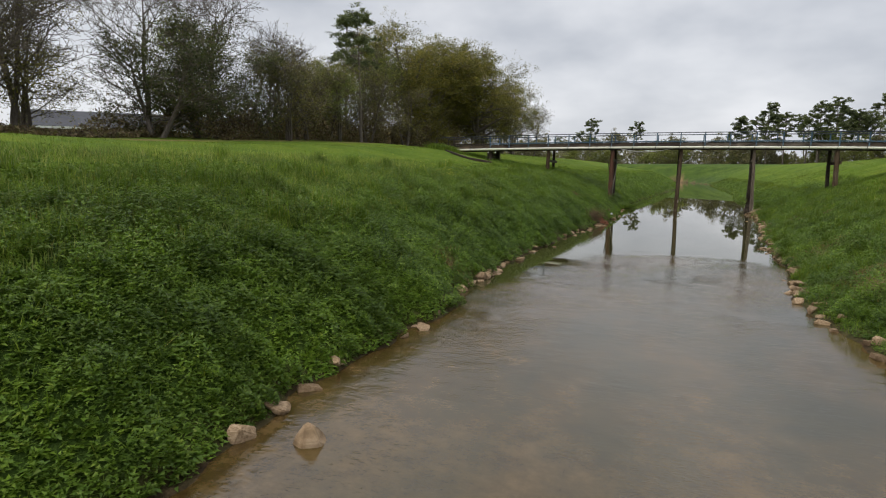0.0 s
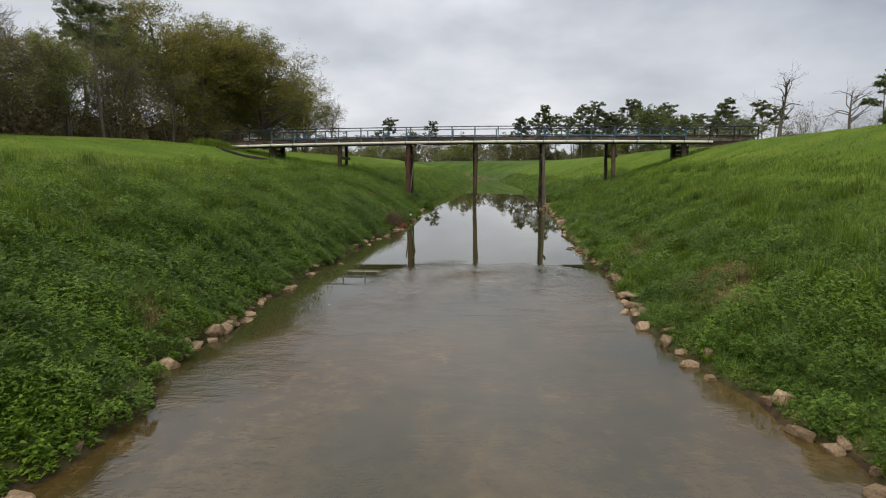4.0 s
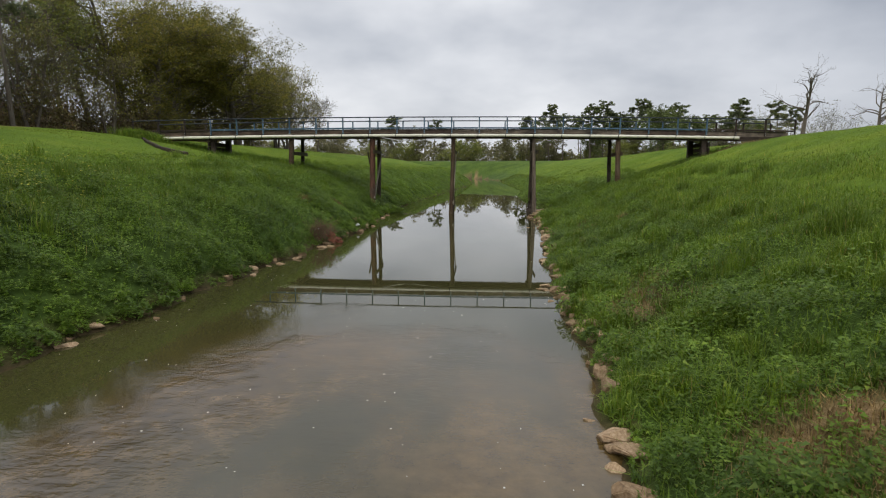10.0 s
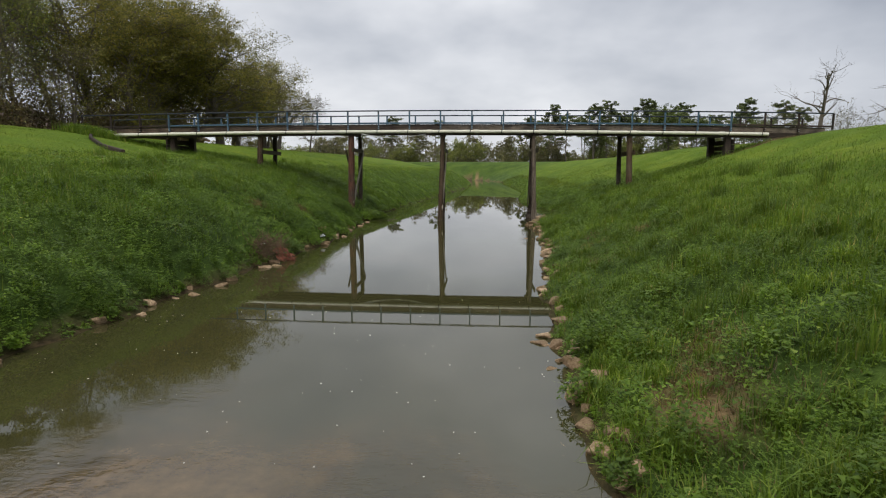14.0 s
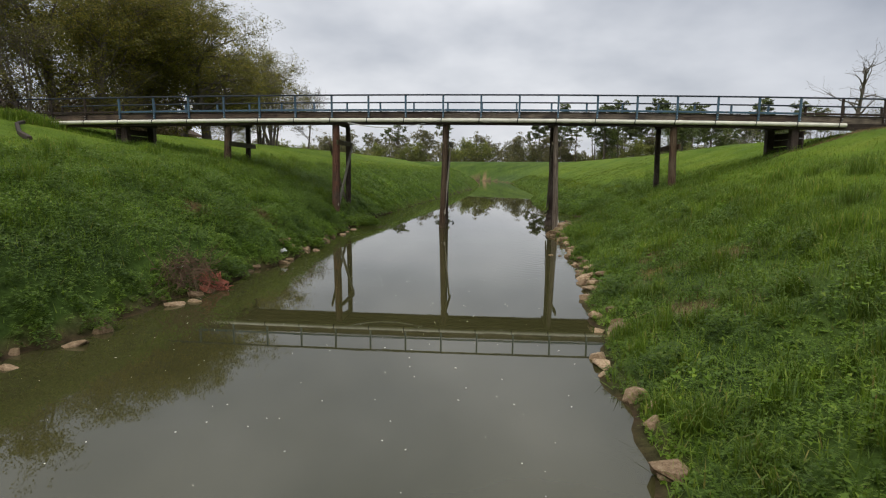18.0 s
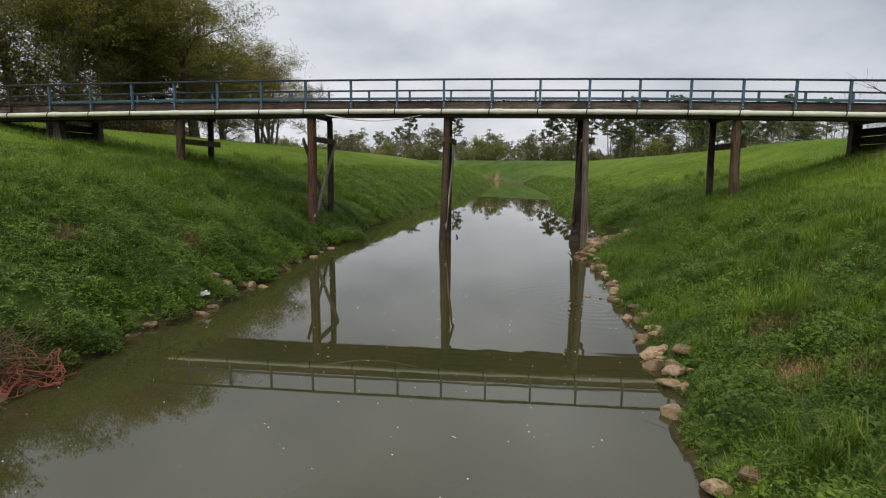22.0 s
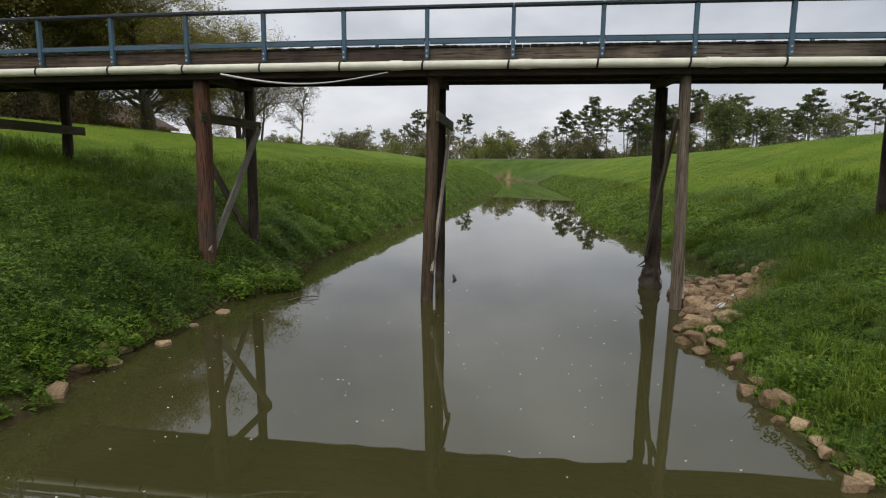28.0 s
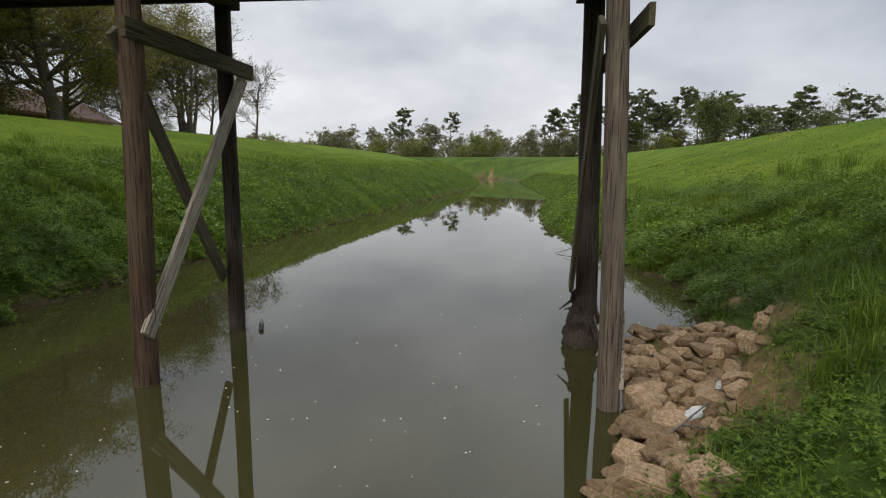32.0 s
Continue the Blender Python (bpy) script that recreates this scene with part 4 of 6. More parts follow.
plant(bare_a, [(-23.3, 53.5, 0, 0.85), (-26.5, 50, 60, 0.9), (-27, -28.6, 130, 1.05), (-33, -23.2, 250, 1.25), (-29, -14, 30, 1.05), (-27.5, -6.5, 180, 0.75), (-29, -18.5, 330, 1.0), (-27.5, -10, 60, 0.78), (-29.5, -25.5, 80, 1.0), (-28, 4.5, 140, 0.9)], LEFT_ROW)
bare_b = make_tree("bare_tree", "wide many-stemmed tree in thin new leaf behind the bridge", 14, 9.6, 3.5, 0.17, M_OAK, 21000, 0.42, 0.06, bark=M_BARK, limbs=40, level=2, kids=2, up=0.8, stems=4, base=0.2, sides=5)
plant(bare_b, [(-28.5, 40, 100, 1.0), (-27, 45.5, 220, 1.05), (-24, 42.3, 0, 1.08)], LEFT_ROW)
pine_l = make_pine("pine_tree", "dark loblolly pine rising above the scrub", 6, 11.5, 1.9, 6500, 0.56, 0.085, 0.32, 12)
plant(pine_l, [(-25.2, -0.8, 0, 0.96), (-33, 9, 200, 1.15)], LEFT_ROW)


def build_undergrowth():
    rs = np.random.default_rng(31)
    n = 62000
    y = rs.uniform(-38, 24, n)
    x = -25.2 - np.abs(rs.normal(0, 3.6, n)) + 0.9 * np.sin(y * 0.7)
    top = 1.8 + 1.3 * np.sin(y * 0.9 + x) * np.sin(y * 0.31 + 1) + 0.7 * np.sin(y * 2.3 - x)
    top *= 0.12 + 0.88 * np.clip((y + 22) / 5, 0, 1)
    z = land(x, y) + top * rs.random(n) ** 0.8
    u = rs.normal(0, 1, (n, 3))
    u /= np.linalg.norm(u, axis=1, keepdims=True)
    v = np.cross(u, rs.normal(0, 1, (n, 3)))
    v /= np.linalg.norm(v, axis=1, keepdims=True) + 1e-9
    s = rs.uniform(0.045, 0.12, (n, 1))
    c = np.stack([x, y, z], axis=1)
    me = soup("undergrowth", np.stack([c - u * s + v * s * 0.6, c + u * s, c - u * s - v * s * 0.6], axis=1), 3)
    tagged(add_mesh("undergrowth", me, M_UNDER), "tangled brown and olive undergrowth below the trees", "undergrowth", kind="stuff")


build_undergrowth()

FAR = "far trees beyond the creek bend"
pine_f = make_pine("pine_tree", "distant dark pine with a clumped crown", 7, 19, 3.5, 4600, 0.52, 0.24, 0.62, 15)
pine_g = make_pine("pine_tree", "distant tall pine with a thin rounded crown", 8, 19, 3.0, 3600, 0.64, 0.24, 0.58, 12)
rnd = random.Random(21)
plant(pine_f, [(31, 208, 40, 0.8), (62, 205, 10, 0.95)] + [(26 + i * 5.4 + rnd.uniform(-3, 3), rnd.uniform(195, 245), rnd.uniform(0, 360), rnd.uniform(0.9, 1.3)) for i in range(20)] + [(-39, 228, 0, 1.12)], FAR)
plant(pine_g, [(-20, 235, 0, 1.05), (-60, 260, 60, 0.8), (-27, 240, 90, 0.8), (-48, 246, 30, 0.85), (20, 222, 100, 0.7)] + [(24 + i * 6.3 + rnd.uniform(-3, 3), rnd.uniform(190, 240), rnd.uniform(0, 360), rnd.uniform(0.9, 1.35)) for i in range(18)], FAR)
round_f = make_tree("broadleaf_tree", "large rounded broadleaf tree in the far wood", 12, 20, 8, 0.4, M_OAKFAR, 11000, 1.0, 0.27, limbs=16, base=0.2, level=1, sides=4)
plant(round_f, [(66, 170, 0, 0.92), (80, 182, 80, 0.8), (104, 190, 160, 0.8), (47, 200, 190, 0.7), (-7, 240, 20, 0.5)], FAR)
bush_f = make_tree("wood_edge_tree", "low rounded yellow-green tree at the far wood edge", 10, 8.5, 4.5, 0.16, M_FARSPRING, 4200, 0.9, 0.22, limbs=12, base=0.05, level=1, kids=1, sides=4)
bush_g = make_tree("wood_edge_tree", "low brown-olive tree at the far wood edge", 11, 8.5, 4.5, 0.16, M_FARBRUSH, 4200, 0.9, 0.22, limbs=12, base=0.05, level=1, kids=1, sides=4)
plant(bush_f, [(-160 + i * 9.0 + rnd.uniform(-4, 4), 205 + rnd.uniform(-12, 20), rnd.uniform(0, 360), rnd.uniform(0.6, 1.1)) for i in range(38)], FAR)
plant(bush_g, [(-170 + i * 9.5 + rnd.uniform(-5, 5), 215 + rnd.uniform(-12, 30), rnd.uniform(0, 360), rnd.uniform(0.8, 1.5)) for i in range(38)], FAR)


def build_far_thicket():
    """The unbroken low wood behind the single far trees."""
    rs = np.random.default_rng(33)
    n = 90000
    a = rs.uniform(-1.25, 1.25, n)
    r = 245 + rs.uniform(-8, 22, n)
    x, y = r * np.sin(a), r * np.cos(a) - 10
    top = 7.0 + 2.4 * np.sin(a * 60) + 1.6 * np.sin(a * 143 + 1) + 0.9 * np.sin(a * 391)
    z = 4.5 + top * rs.random(n) ** 1.1
    u = rs.normal(0, 1, (n, 3))
    u /= np.linalg.norm(u, axis=1, keepdims=True)
    v = np.cross(u, rs.normal(0, 1, (n, 3)))
    v /= np.linalg.norm(v, axis=1, keepdims=True) + 1e-9
    s = rs.uniform(0.25, 0.65, (n, 1))
    c = np.stack([x, y, z], axis=1)
    me = soup("thicket", np.stack([c - u * s + v * s * 0.6, c + u * s, c - u * s - v * s * 0.6], axis=1), 3)
    tagged(add_mesh("far_thicket", me, M_FARBRUSH), "low brown-green wood along the far field edge", "thicket", kind="stuff")


build_far_thicket()

RIGHT = "bare trees on the opposite levee"
dead = make_tree("dead_tree", "gnarled dead tree with broken dark limbs", 9, 12, 3.4, 0.38, None, bark=M_BARK, limbs=15, level=2, kids=1, up=0.7, base=0.45, sides=5)
plant(dead, [(58.5, 52, 90, 0.92), (46.3, 50, 0, 1.05)], RIGHT)
thin = make_tree("bare_bush", "low leafless brushwood on the levee", 15, 5.5, 2.6, 0.09, M_SHRUB, 500, 0.4, 0.08, bark=M_PALEBARK, limbs=15, level=2, kids=1, up=0.9, stems=3, base=0.1, sides=4)
plant(thin, [(41, 52, 0, 1.0), (45, 55, 80, 1.1), (50, 51, 150, 0.9), (54, 58, 200, 1.2), (62, 55, 20, 1.0), (68, 57, 260, 1.2), (38, 58, 310, 0.9), (75, 50, 40, 1.2), (84, 52, 90, 1.2), (60, 66, 20, 1.3), (92, 60, 200, 1.3), (100, 100, 0, 1.4), (92, 120, 90, 1.4), (110, 80, 30, 1.4)], RIGHT)
pine_r = make_pine("pine_tree", "ragged pine beside the dead tree", 16, 12, 2.8, 3200, 0.35, 0.2, 0.5, 12)
plant(pine_r, [(62, 50, 0, 0.95), (66, 54, 120, 1.05), (72, 47, 40, 1.0)], RIGHT)


# ---- low plants on the banks ----
def bare_at(x, y):
    f = np.zeros_like(x)
    for px, py, r in BARE_PATCHES:
        f = np.maximum(f, np.clip(1.5 - 1.4 * (np.hypot((x - px) / r, (y - py) / (r * 1.3)) + 0.5 * lumps(x * 1.7, y * 1.7)), 0, 1))
    return f


def bank_spots(rs, n, side, y0, y1, d0, d1, power=1.0):
    """Random spots on one bank: y along it, d up from the water's edge."""
    y = rs.uniform(y0, y1, n)
    d = d0 + (d1 - d0) * rs.random(n) ** power
    d = d + np.abs(rs.normal(0, 0.9, n)) * (d > d1 - 1.3)
    x = edge_left(y) - d if side < 0 else edge_right(y) + d
    keep = rs.random(n) > bare_at(x, y) * 0.93
    if side > 0:
        keep &= (d > 0.02 + 0.08 * clump(x, y, 2.0)) & (rs.random(n) > 0.97 * bench(x, y))
    return x[keep], y[keep], d[keep]


def clump(x, y, k, o=0.0):
    return np.clip(0.5 + 0.75 * lumps(x * k + o, y * k - o), 0, 1)


def leaf_bed(name, label, rs, x, y, h, size, material, tilt=0.6):
    """Broad leaves held at height h over the ground."""
    n = len(x)
    c = np.stack([x, y, land(x, y) + h], axis=1)
    a = rs.uniform(0, 2 * np.pi, n)
    u = np.stack([np.cos(a), np.sin(a), rs.normal(-0.12, tilt * 0.7, n)], axis=1)
    v = np.stack([-np.sin(a), np.cos(a), rs.normal(0, tilt, n)], axis=1)
    u /= np.linalg.norm(u, axis=1, keepdims=True)
    v /= np.linalg.norm(v, axis=1, keepdims=True)
    s = (size * rs.uniform(0.55, 1.3, n))[:, None]
    back = c - u * s * 0.7
    me = soup(name, np.stack([back + v * s * 0.58, c + u * s * 1.05, back - v * s * 0.58], axis=1), 3)
    return tagged(add_mesh(name, me, material), label, "weeds", kind="stuff")


def weed_bed(name, label, rs, x, y, h, size, material, whorls=3, per=4):
    """Small plants: each a leaning stem with whorls of small leaves, the top ones raised."""
    n, k = len(x), whorls * per
    j = np.tile(np.arange(k), n)
    w = j // per
    X, Y, H, S = (np.repeat(v, k) for v in (x, y, h, size))
    a = np.repeat(rs.uniform(0, 2 * np.pi, n), k) + w * 0.8 + (j % per) * 2 * np.pi / per + rs.normal(0, 0.3, n * k)
    lean = np.repeat(rs.normal(0, 0.22, (n, 2)), k, axis=0) * (H * (1 - 0.25 * w))[:, None]
    S = S * rs.uniform(0.65, 1.25, n * k) * (0.75 + 0.2 * w)
    hz = np.maximum(H * (1 - 0.27 * w) + rs.normal(0, 0.012, n * k), 0.01)
    out = S * (0.6 + 0.35 * w)
    c = np.stack([X + lean[:, 0] + np.cos(a) * out, Y + lean[:, 1] + np.sin(a) * out, np.repeat(land(x, y), k) + hz], axis=1)
    u = np.stack([np.cos(a), np.sin(a), 0.45 - 0.32 * w + rs.normal(0, 0.22, n * k)], axis=1)
    v = np.stack([-np.sin(a), np.cos(a), rs.normal(0, 0.28, n * k)], axis=1)
    u /= np.linalg.norm(u, axis=1, keepdims=True)
    v /= np.linalg.norm(v, axis=1, keepdims=True)
    s = S[:, None]
    back = c - u * s * 0.7
    me = soup(name, np.stack([back + v * s * 0.58, c + u * s * 1.05, back - v * s * 0.58], axis=1), 3)
    return tagged(add_mesh(name, me, material), label, "weeds", kind="stuff")


def blade_bed(name, label, rs, x, y, length, width, material, lean=0.45, category="grass", bent=False):
    """Grass blades: straight slivers, or bent ones of two pieces."""
    n = len(x)
    b = np.stack([x, y, land(x, y) - 0.01], axis=1)
    a = rs.uniform(0, 2 * np.pi, n)
    L = (length * rs.uniform(0.5, 1.3, n))[:, None]
    le = np.minimum(np.abs(rs.normal(0, lean, n)), 1.6)[:, None] + 0.08
    h = np.stack([np.cos(a), np.sin(a), np.zeros(n)], axis=1)
    side = np.stack([-np.sin(a), np.cos(a), np.zeros(n)], axis=1) * width * rs.uniform(0.6, 1.3, n)[:, None]
    up = np.array([[0, 0, 1.0]])
    tip = b + up * L * np.clip(1.0 - 0.4 * le, 0.3, 1) + h * L * le
    if bent:
        mid = b + up * L * 0.62 + h * L * le * 0.35
        P = np.concatenate([np.stack([b - side, b + side, mid + side * 0.75, mid - side * 0.75], axis=1),
                            np.stack([mid - side * 0.75, mid + side * 0.75, tip, tip + side * 0.05], axis=1)])
        me = soup(name, P, 4)
    else:
        me = soup(name, np.stack([b - side, b + side, tip], axis=1), 3)
    return tagged(add_mesh(name, me, material), label, category, kind="stuff")


M_SEED = leaf_mat("seeding_grass_blade", [(0.0, (0.140, 0.215, 0.030)), (0.6, (0.205, 0.275, 0.048)), (1.0, (0.330, 0.340, 0.110))], 0.4, patch=0.6)
M_STRAW = leaf_mat("dry_straw", [(0.0, (0.10, 0.065, 0.03)), (0.6, (0.20, 0.14, 0.06)), (1.0, (0.32, 0.24, 0.12))], 0.2)


def build_plants():
    rs = np.random.default_rng(51)
    # creek-side weeds of the left bank
    x, y, d = bank_spots(rs, 40000, -1, -46, 8, 0.0, 5.4, 1.05)
    can = (0.05 + 0.44 * clump(x, y, 1.35) ** 1.3) * np.clip(d + 0.45, 0.2, 1) * np.clip((6.4 - d) / 2, 0.3, 1)
    k = rs.random(len(x)) < (0.5 + 0.7 * clump(x, y, 0.55, 3.0)) * np.clip((6.6 - d) / 2.4, 0.3, 1)
    x, y, can = x[k], y[k], can[k]
    weed_bed("bank_weeds", "dense dark-green broadleaf weeds covering the creek bank", rs, x, y, can * rs.uniform(0.55, 1.1, len(x)), np.where(rs.random(len(x)) < 0.6, 0.026, 0.036), M_WEED)
    x, y, d = bank_spots(rs, 150000, -1, -47, 8, -0.05, 6.6, 0.5)
    blade_bed("bank_grass", "long soft grass growing through the bank weeds", rs, x, y, (0.13 + 0.17 * clump(x, y, 0.8, 5)) * np.clip((7.2 - d) / 2.5, 0.4, 1), 0.0075, M_GRASS, 0.75)
    # thicker cover upstream, and pale seeding grass along the lip of that bank
    x, y, d = bank_spots(rs, 11000, -1, -42.5, -33, 0.0, 3.6, 1.0)
    weed_bed("bank_weeds", "close low weeds filling the bank upstream", rs, x, y, (0.04 + 0.3 * clump(x, y, 1.35) ** 1.3) * np.clip(d + 0.45, 0.2, 1) * rs.uniform(0.4, 1.0, len(x)), 0.026 + 0 * x, M_WEED)
    x, y, d = bank_spots(rs, 34000, -1, -46, -20, 2.4, 6.2, 1.0)
    blade_bed("seeding_grass", "pale seeding grass along the lip of the bank", rs, x, y, 0.2 + 0.14 * clump(x, y, 0.7, 1), 0.006, M_SEED, 0.55)
    # opposite bank: weeds thick by the water, grass and weed patches above
    x, y, d = bank_spots(rs, 45000, 1, -46, 9, -0.06, 4.8, 1.1)
    k = rs.random(len(x)) < np.clip(0.45 + 1.5 * (clump(x, y, 0.6, 8.0) - 0.35) + 0.5 * (d < 1.6), 0.15, 1) * np.clip((5.6 - d) / 2.4, 0.2, 1)
    x, y, d = x[k], y[k], d[k]
    can = (0.04 + 0.27 * clump(x, y, 1.4, 2) ** 1.3) * np.clip(d + 0.4, 0.2, 1)
    weed_bed("bank_weeds", "bright broadleaf weeds in patches on the grassy bank", rs, x, y, can * rs.uniform(0.55, 1.1, len(x)), np.where(rs.random(len(x)) < 0.65, 0.018, 0.027), M_WEED)
    x, y, d = bank_spots(rs, 235000, 1, -46, 9, 0.0, 7.0, 1.1)
    k = (d > 3.0) | (rs.random(len(x)) < 0.55)
    x, y, d = x[k], y[k], d[k]
    blade_bed("bank_grass", "lush uneven grass on the creek bank", rs, x, y, 0.09 + 0.17 * clump(x, y, 0.9, 6), 0.0075, M_GRASS, 0.8)
    # domed clumps of taller weeds
    for side, n, y0, y1, d0, reach, big in ((-1, 200, -42, 8, 0.05, 3.6, 1.0), (-1, 130, -38, 9, -0.12, 0.5, 0.75), (-1, 40, -8, 3, 0.1, 1.5, 1.15), (1, 110, -38, -20, 0.0, 2.8, 1.0), (1, 60, -20, -2, 0.3, 3.5, 0.8), (1, 34, 2.8, 9, 0.05, 3.0, 1.0), (1, 70, 2.8, 12, 0.1, 4.5, 1.4)):
        cy = rs.uniform(y0, y1, n)
        dd = d0 + reach * rs.random(n) ** 1.2
        cx = edge_left(cy) - dd if side < 0 else edge_right(cy) + dd
        r = big * rs.uniform(0.18, 0.42, n) * np.clip(0.6 + 0.5 * dd, 0.6, 1)
        m = int(250 * big + 40)
        v = rs.normal(0, 1, (n * m, 3))
        v /= np.linalg.norm(v, axis=1, keepdims=True)
        R = np.repeat(r, m) * rs.uniform(0.75, 1.05, n * m)
        x, y = np.repeat(cx, m) + v[:, 0] * R, np.repeat(cy, m) + v[:, 1] * R
        ok = (rs.random(n * m) > bare_at(x, y) * 0.95) & (bench(x, y) < 0.3)
        x, y, v, R = x[ok], y[ok], v[ok], R[ok]
        leaf_bed("weed_clumps", "rounded clumps of taller broadleaf weeds on the bank", rs, x, y, np.abs(v[:, 2]) * R * 1.25 + 0.12, np.where(rs.random(len(x)) < 0.5, 0.021, 0.031) * (1.0 if side > 0 else 0.95), M_WEED, 0.5)
    # a tongue of weeds hanging over the water below one bent
    cx, cy, r = np.array([[-3.75, -0.5, 0.36], [-3.55, 0.05, 0.4], [-3.2, 0.25, 0.34], [-2.95, 0.4, 0.24], [-3.6, 0.7, 0.42], [-3.3, 0.95, 0.3], [-3.75, 1.4, 0.36], [-3.5, 1.75, 0.24], [-3.5, -6.9, 0.3], [-3.28, -6.7, 0.22]]).T
    m = 420
    v = rs.normal(0, 1, (len(r) * m, 3))
    v /= np.linalg.norm(v, axis=1, keepdims=True)
    R = np.repeat(r, m) * rs.uniform(0.6, 1.05, len(r) * m)
    x, y = np.repeat(cx, m) + v[:, 0] * R, np.repeat(cy, m) + v[:, 1] * R
    leaf_bed("overhanging_weeds", "leafy weeds leaning out over the water", rs, x, y, np.abs(v[:, 2]) * R * 1.1 + 0.05 + np.maximum(0, -land(x, y)), 0.042, M_WEED, 0.5)
    # rank grass at the bridge end
    x, y = rs.normal(-17.4, 0.55, 4200), rs.normal(-1.15, 0.3, 4200)
    blade_bed("rank_grass", "tall grass tuft against the end of the bridge", rs, x, y, 0.5 + 0 * x, 0.008, M_GRASS, 0.45, bent=True)
    # arching grass by the stone heap and along the near margin
    n, m = 430, 80
    cy = rs.uniform(-27, -2.5, n)
    cx = edge_right(cy) + np.where(cy > -1.7, np.clip(0.45 + 0.45 * (cy + 1.7), 0.4, 1.6), np.where(cy > -12, 0.45, 0.2)) + 4.2 * rs.random(n) ** 1.3
    x = np.repeat(cx, m) + rs.normal(0, 0.07, n * m)
    y = np.repeat(cy, m) + rs.normal(0, 0.07, n * m)
    hh = np.repeat(rs.uniform(0.16, 0.34, n), m)
    ok = rs.random(n * m) > bare_at(x, y) * 0.95
    blade_bed("arching_grass", "lush arching tufts of long grass on the bank", rs, x[ok], y[ok], hh[ok], 0.006, M_GRASS, 0.75, bent=True)
    # dry straw in and round the scuffed patches
    q = np.array(BARE_PATCHES[:-4])
    i = rs.integers(0, len(q), 21000)
    x, y = q[i, 0] + rs.normal(0, 0.95, 21000) * q[i, 2], q[i, 1] + rs.normal(0, 1.1, 21000) * q[i, 2]
    blade_bed("dry_grass", "straw-coloured dry grass on the scuffed patches", rs, x, y, 0.12 + 0 * x, 0.006, M_STRAW, 0.9)
    # the banks beyond the bridge
    for side, reach in ((-1, 4.6), (1, 2.8)):
        n = 36000
        yy = 8 + 67 * rs.random(n) ** 1.8
        d = -0.1 + reach * rs.random(n)
        x = edge_left(yy) - d if side < 0 else edge_right(yy) + d
        can = (0.05 + 0.36 * clump(x, yy, 1.2)) * np.clip(d + 0.4, 0.2, 1) * np.clip((reach + 0.6 - d) / 2, 0.3, 1)
        leaf_bed("bank_weeds", "rough green growth along the bank beyond the bridge", rs, x, yy, can * rs.random(n) ** 0.55, 0.06, M_WEED)
        n = 70000
        yy = 7 + 80 * rs.random(n) ** 1.6
        d = 8.5 * rs.random(n)
        x = edge_left(yy) - d if side < 0 else edge_right(yy) + d
        blade_bed("bank_grass", "rough grass along the bank beyond the bridge", rs, x, yy, np.where(d < reach + 0.8, 0.26, 0.045), 0.012, M_GRASS if side < 0 else M_LAWN, 0.7)
    # lawn
    for side, y0, n in ((-1, -50, 90000), (1, -50, 100000)):
        yy = rs.uniform(y0, 40, n)
        d = (4.3 if side < 0 else 3.4) + 13 * rs.random(n) ** 1.5
        x = edge_left(yy) - d if side < 0 else edge_right(yy) + d
        blade_bed("lawn_grass", "bright short grass on the levee slope", rs, x, yy, 0.04 + 0.04 * clump(x, yy, 0.7), 0.011, M_LAWN, 0.85)
    # dark rank grass in the bridge's shade, and tufts at the lip of the bank
    x = rs.uniform(-16.5, 15.5, 26000)
    y = rs.uniform(-1.2, 4.5, 26000)
    k = (x < edge_left(y) - 1.0) | (x > edge_right(y) + 1.9)
    blade_bed("shade_grass", "dark rank grass under the bridge", rs, x[k], y[k], 0.28 + 0 * x[k], 0.008, M_WEED, 0.6)
    cy = rs.uniform(-40, 12, 170)
    side = rs.random(170) < 0.5
    dd = rs.uniform(1.5, 6.5, 170)
    gx = np.where(side, edge_left(cy) - dd, edge_right(cy) + dd)
    x = np.repeat(gx, 110) + rs.normal(0, 0.12, 170 * 110)
    y = np.repeat(cy, 110) + rs.normal(0, 0.12, 170 * 110)
    blade_bed("grass_tufts", "taller tufts of grass standing above the bank growth", rs, x, y, 0.42 + 0 * x, 0.006, M_GRASS, 0.45, bent=True)


build_plants()


def build_flowers():
    """A drift of small yellow flowers at the lip of the bank."""
    rs = np.random.default_rng(8)
    n = 420
    x = rs.normal(-8.3, 0.7, n)
    y = rs.normal(-20.5, 1.1, n)
    c = np.stack([x, y, land(x, y) + rs.uniform(0.2, 0.5, n)], axis=1)
    a = np.arange(5) * 2 * np.pi / 5
    ring = np.stack([np.cos(a), np.sin(a), 0.25 * np.cos(2 * a)], axis=1)
    P = c[:, None, :] + ring[None] * rs.uniform(0.012, 0.026, n)[:, None, None]
    tagged(add_mesh("wild_flowers", soup("wild_flowers", P, 5), M_YELLOW), "small yellow wild flowers above the bank grass", "flowers", kind="stuff")


M_YELLOW = plain_mat("yellow_petal", (0.55, 0.48, 0.03), 0.6, 0.15)
build_flowers()


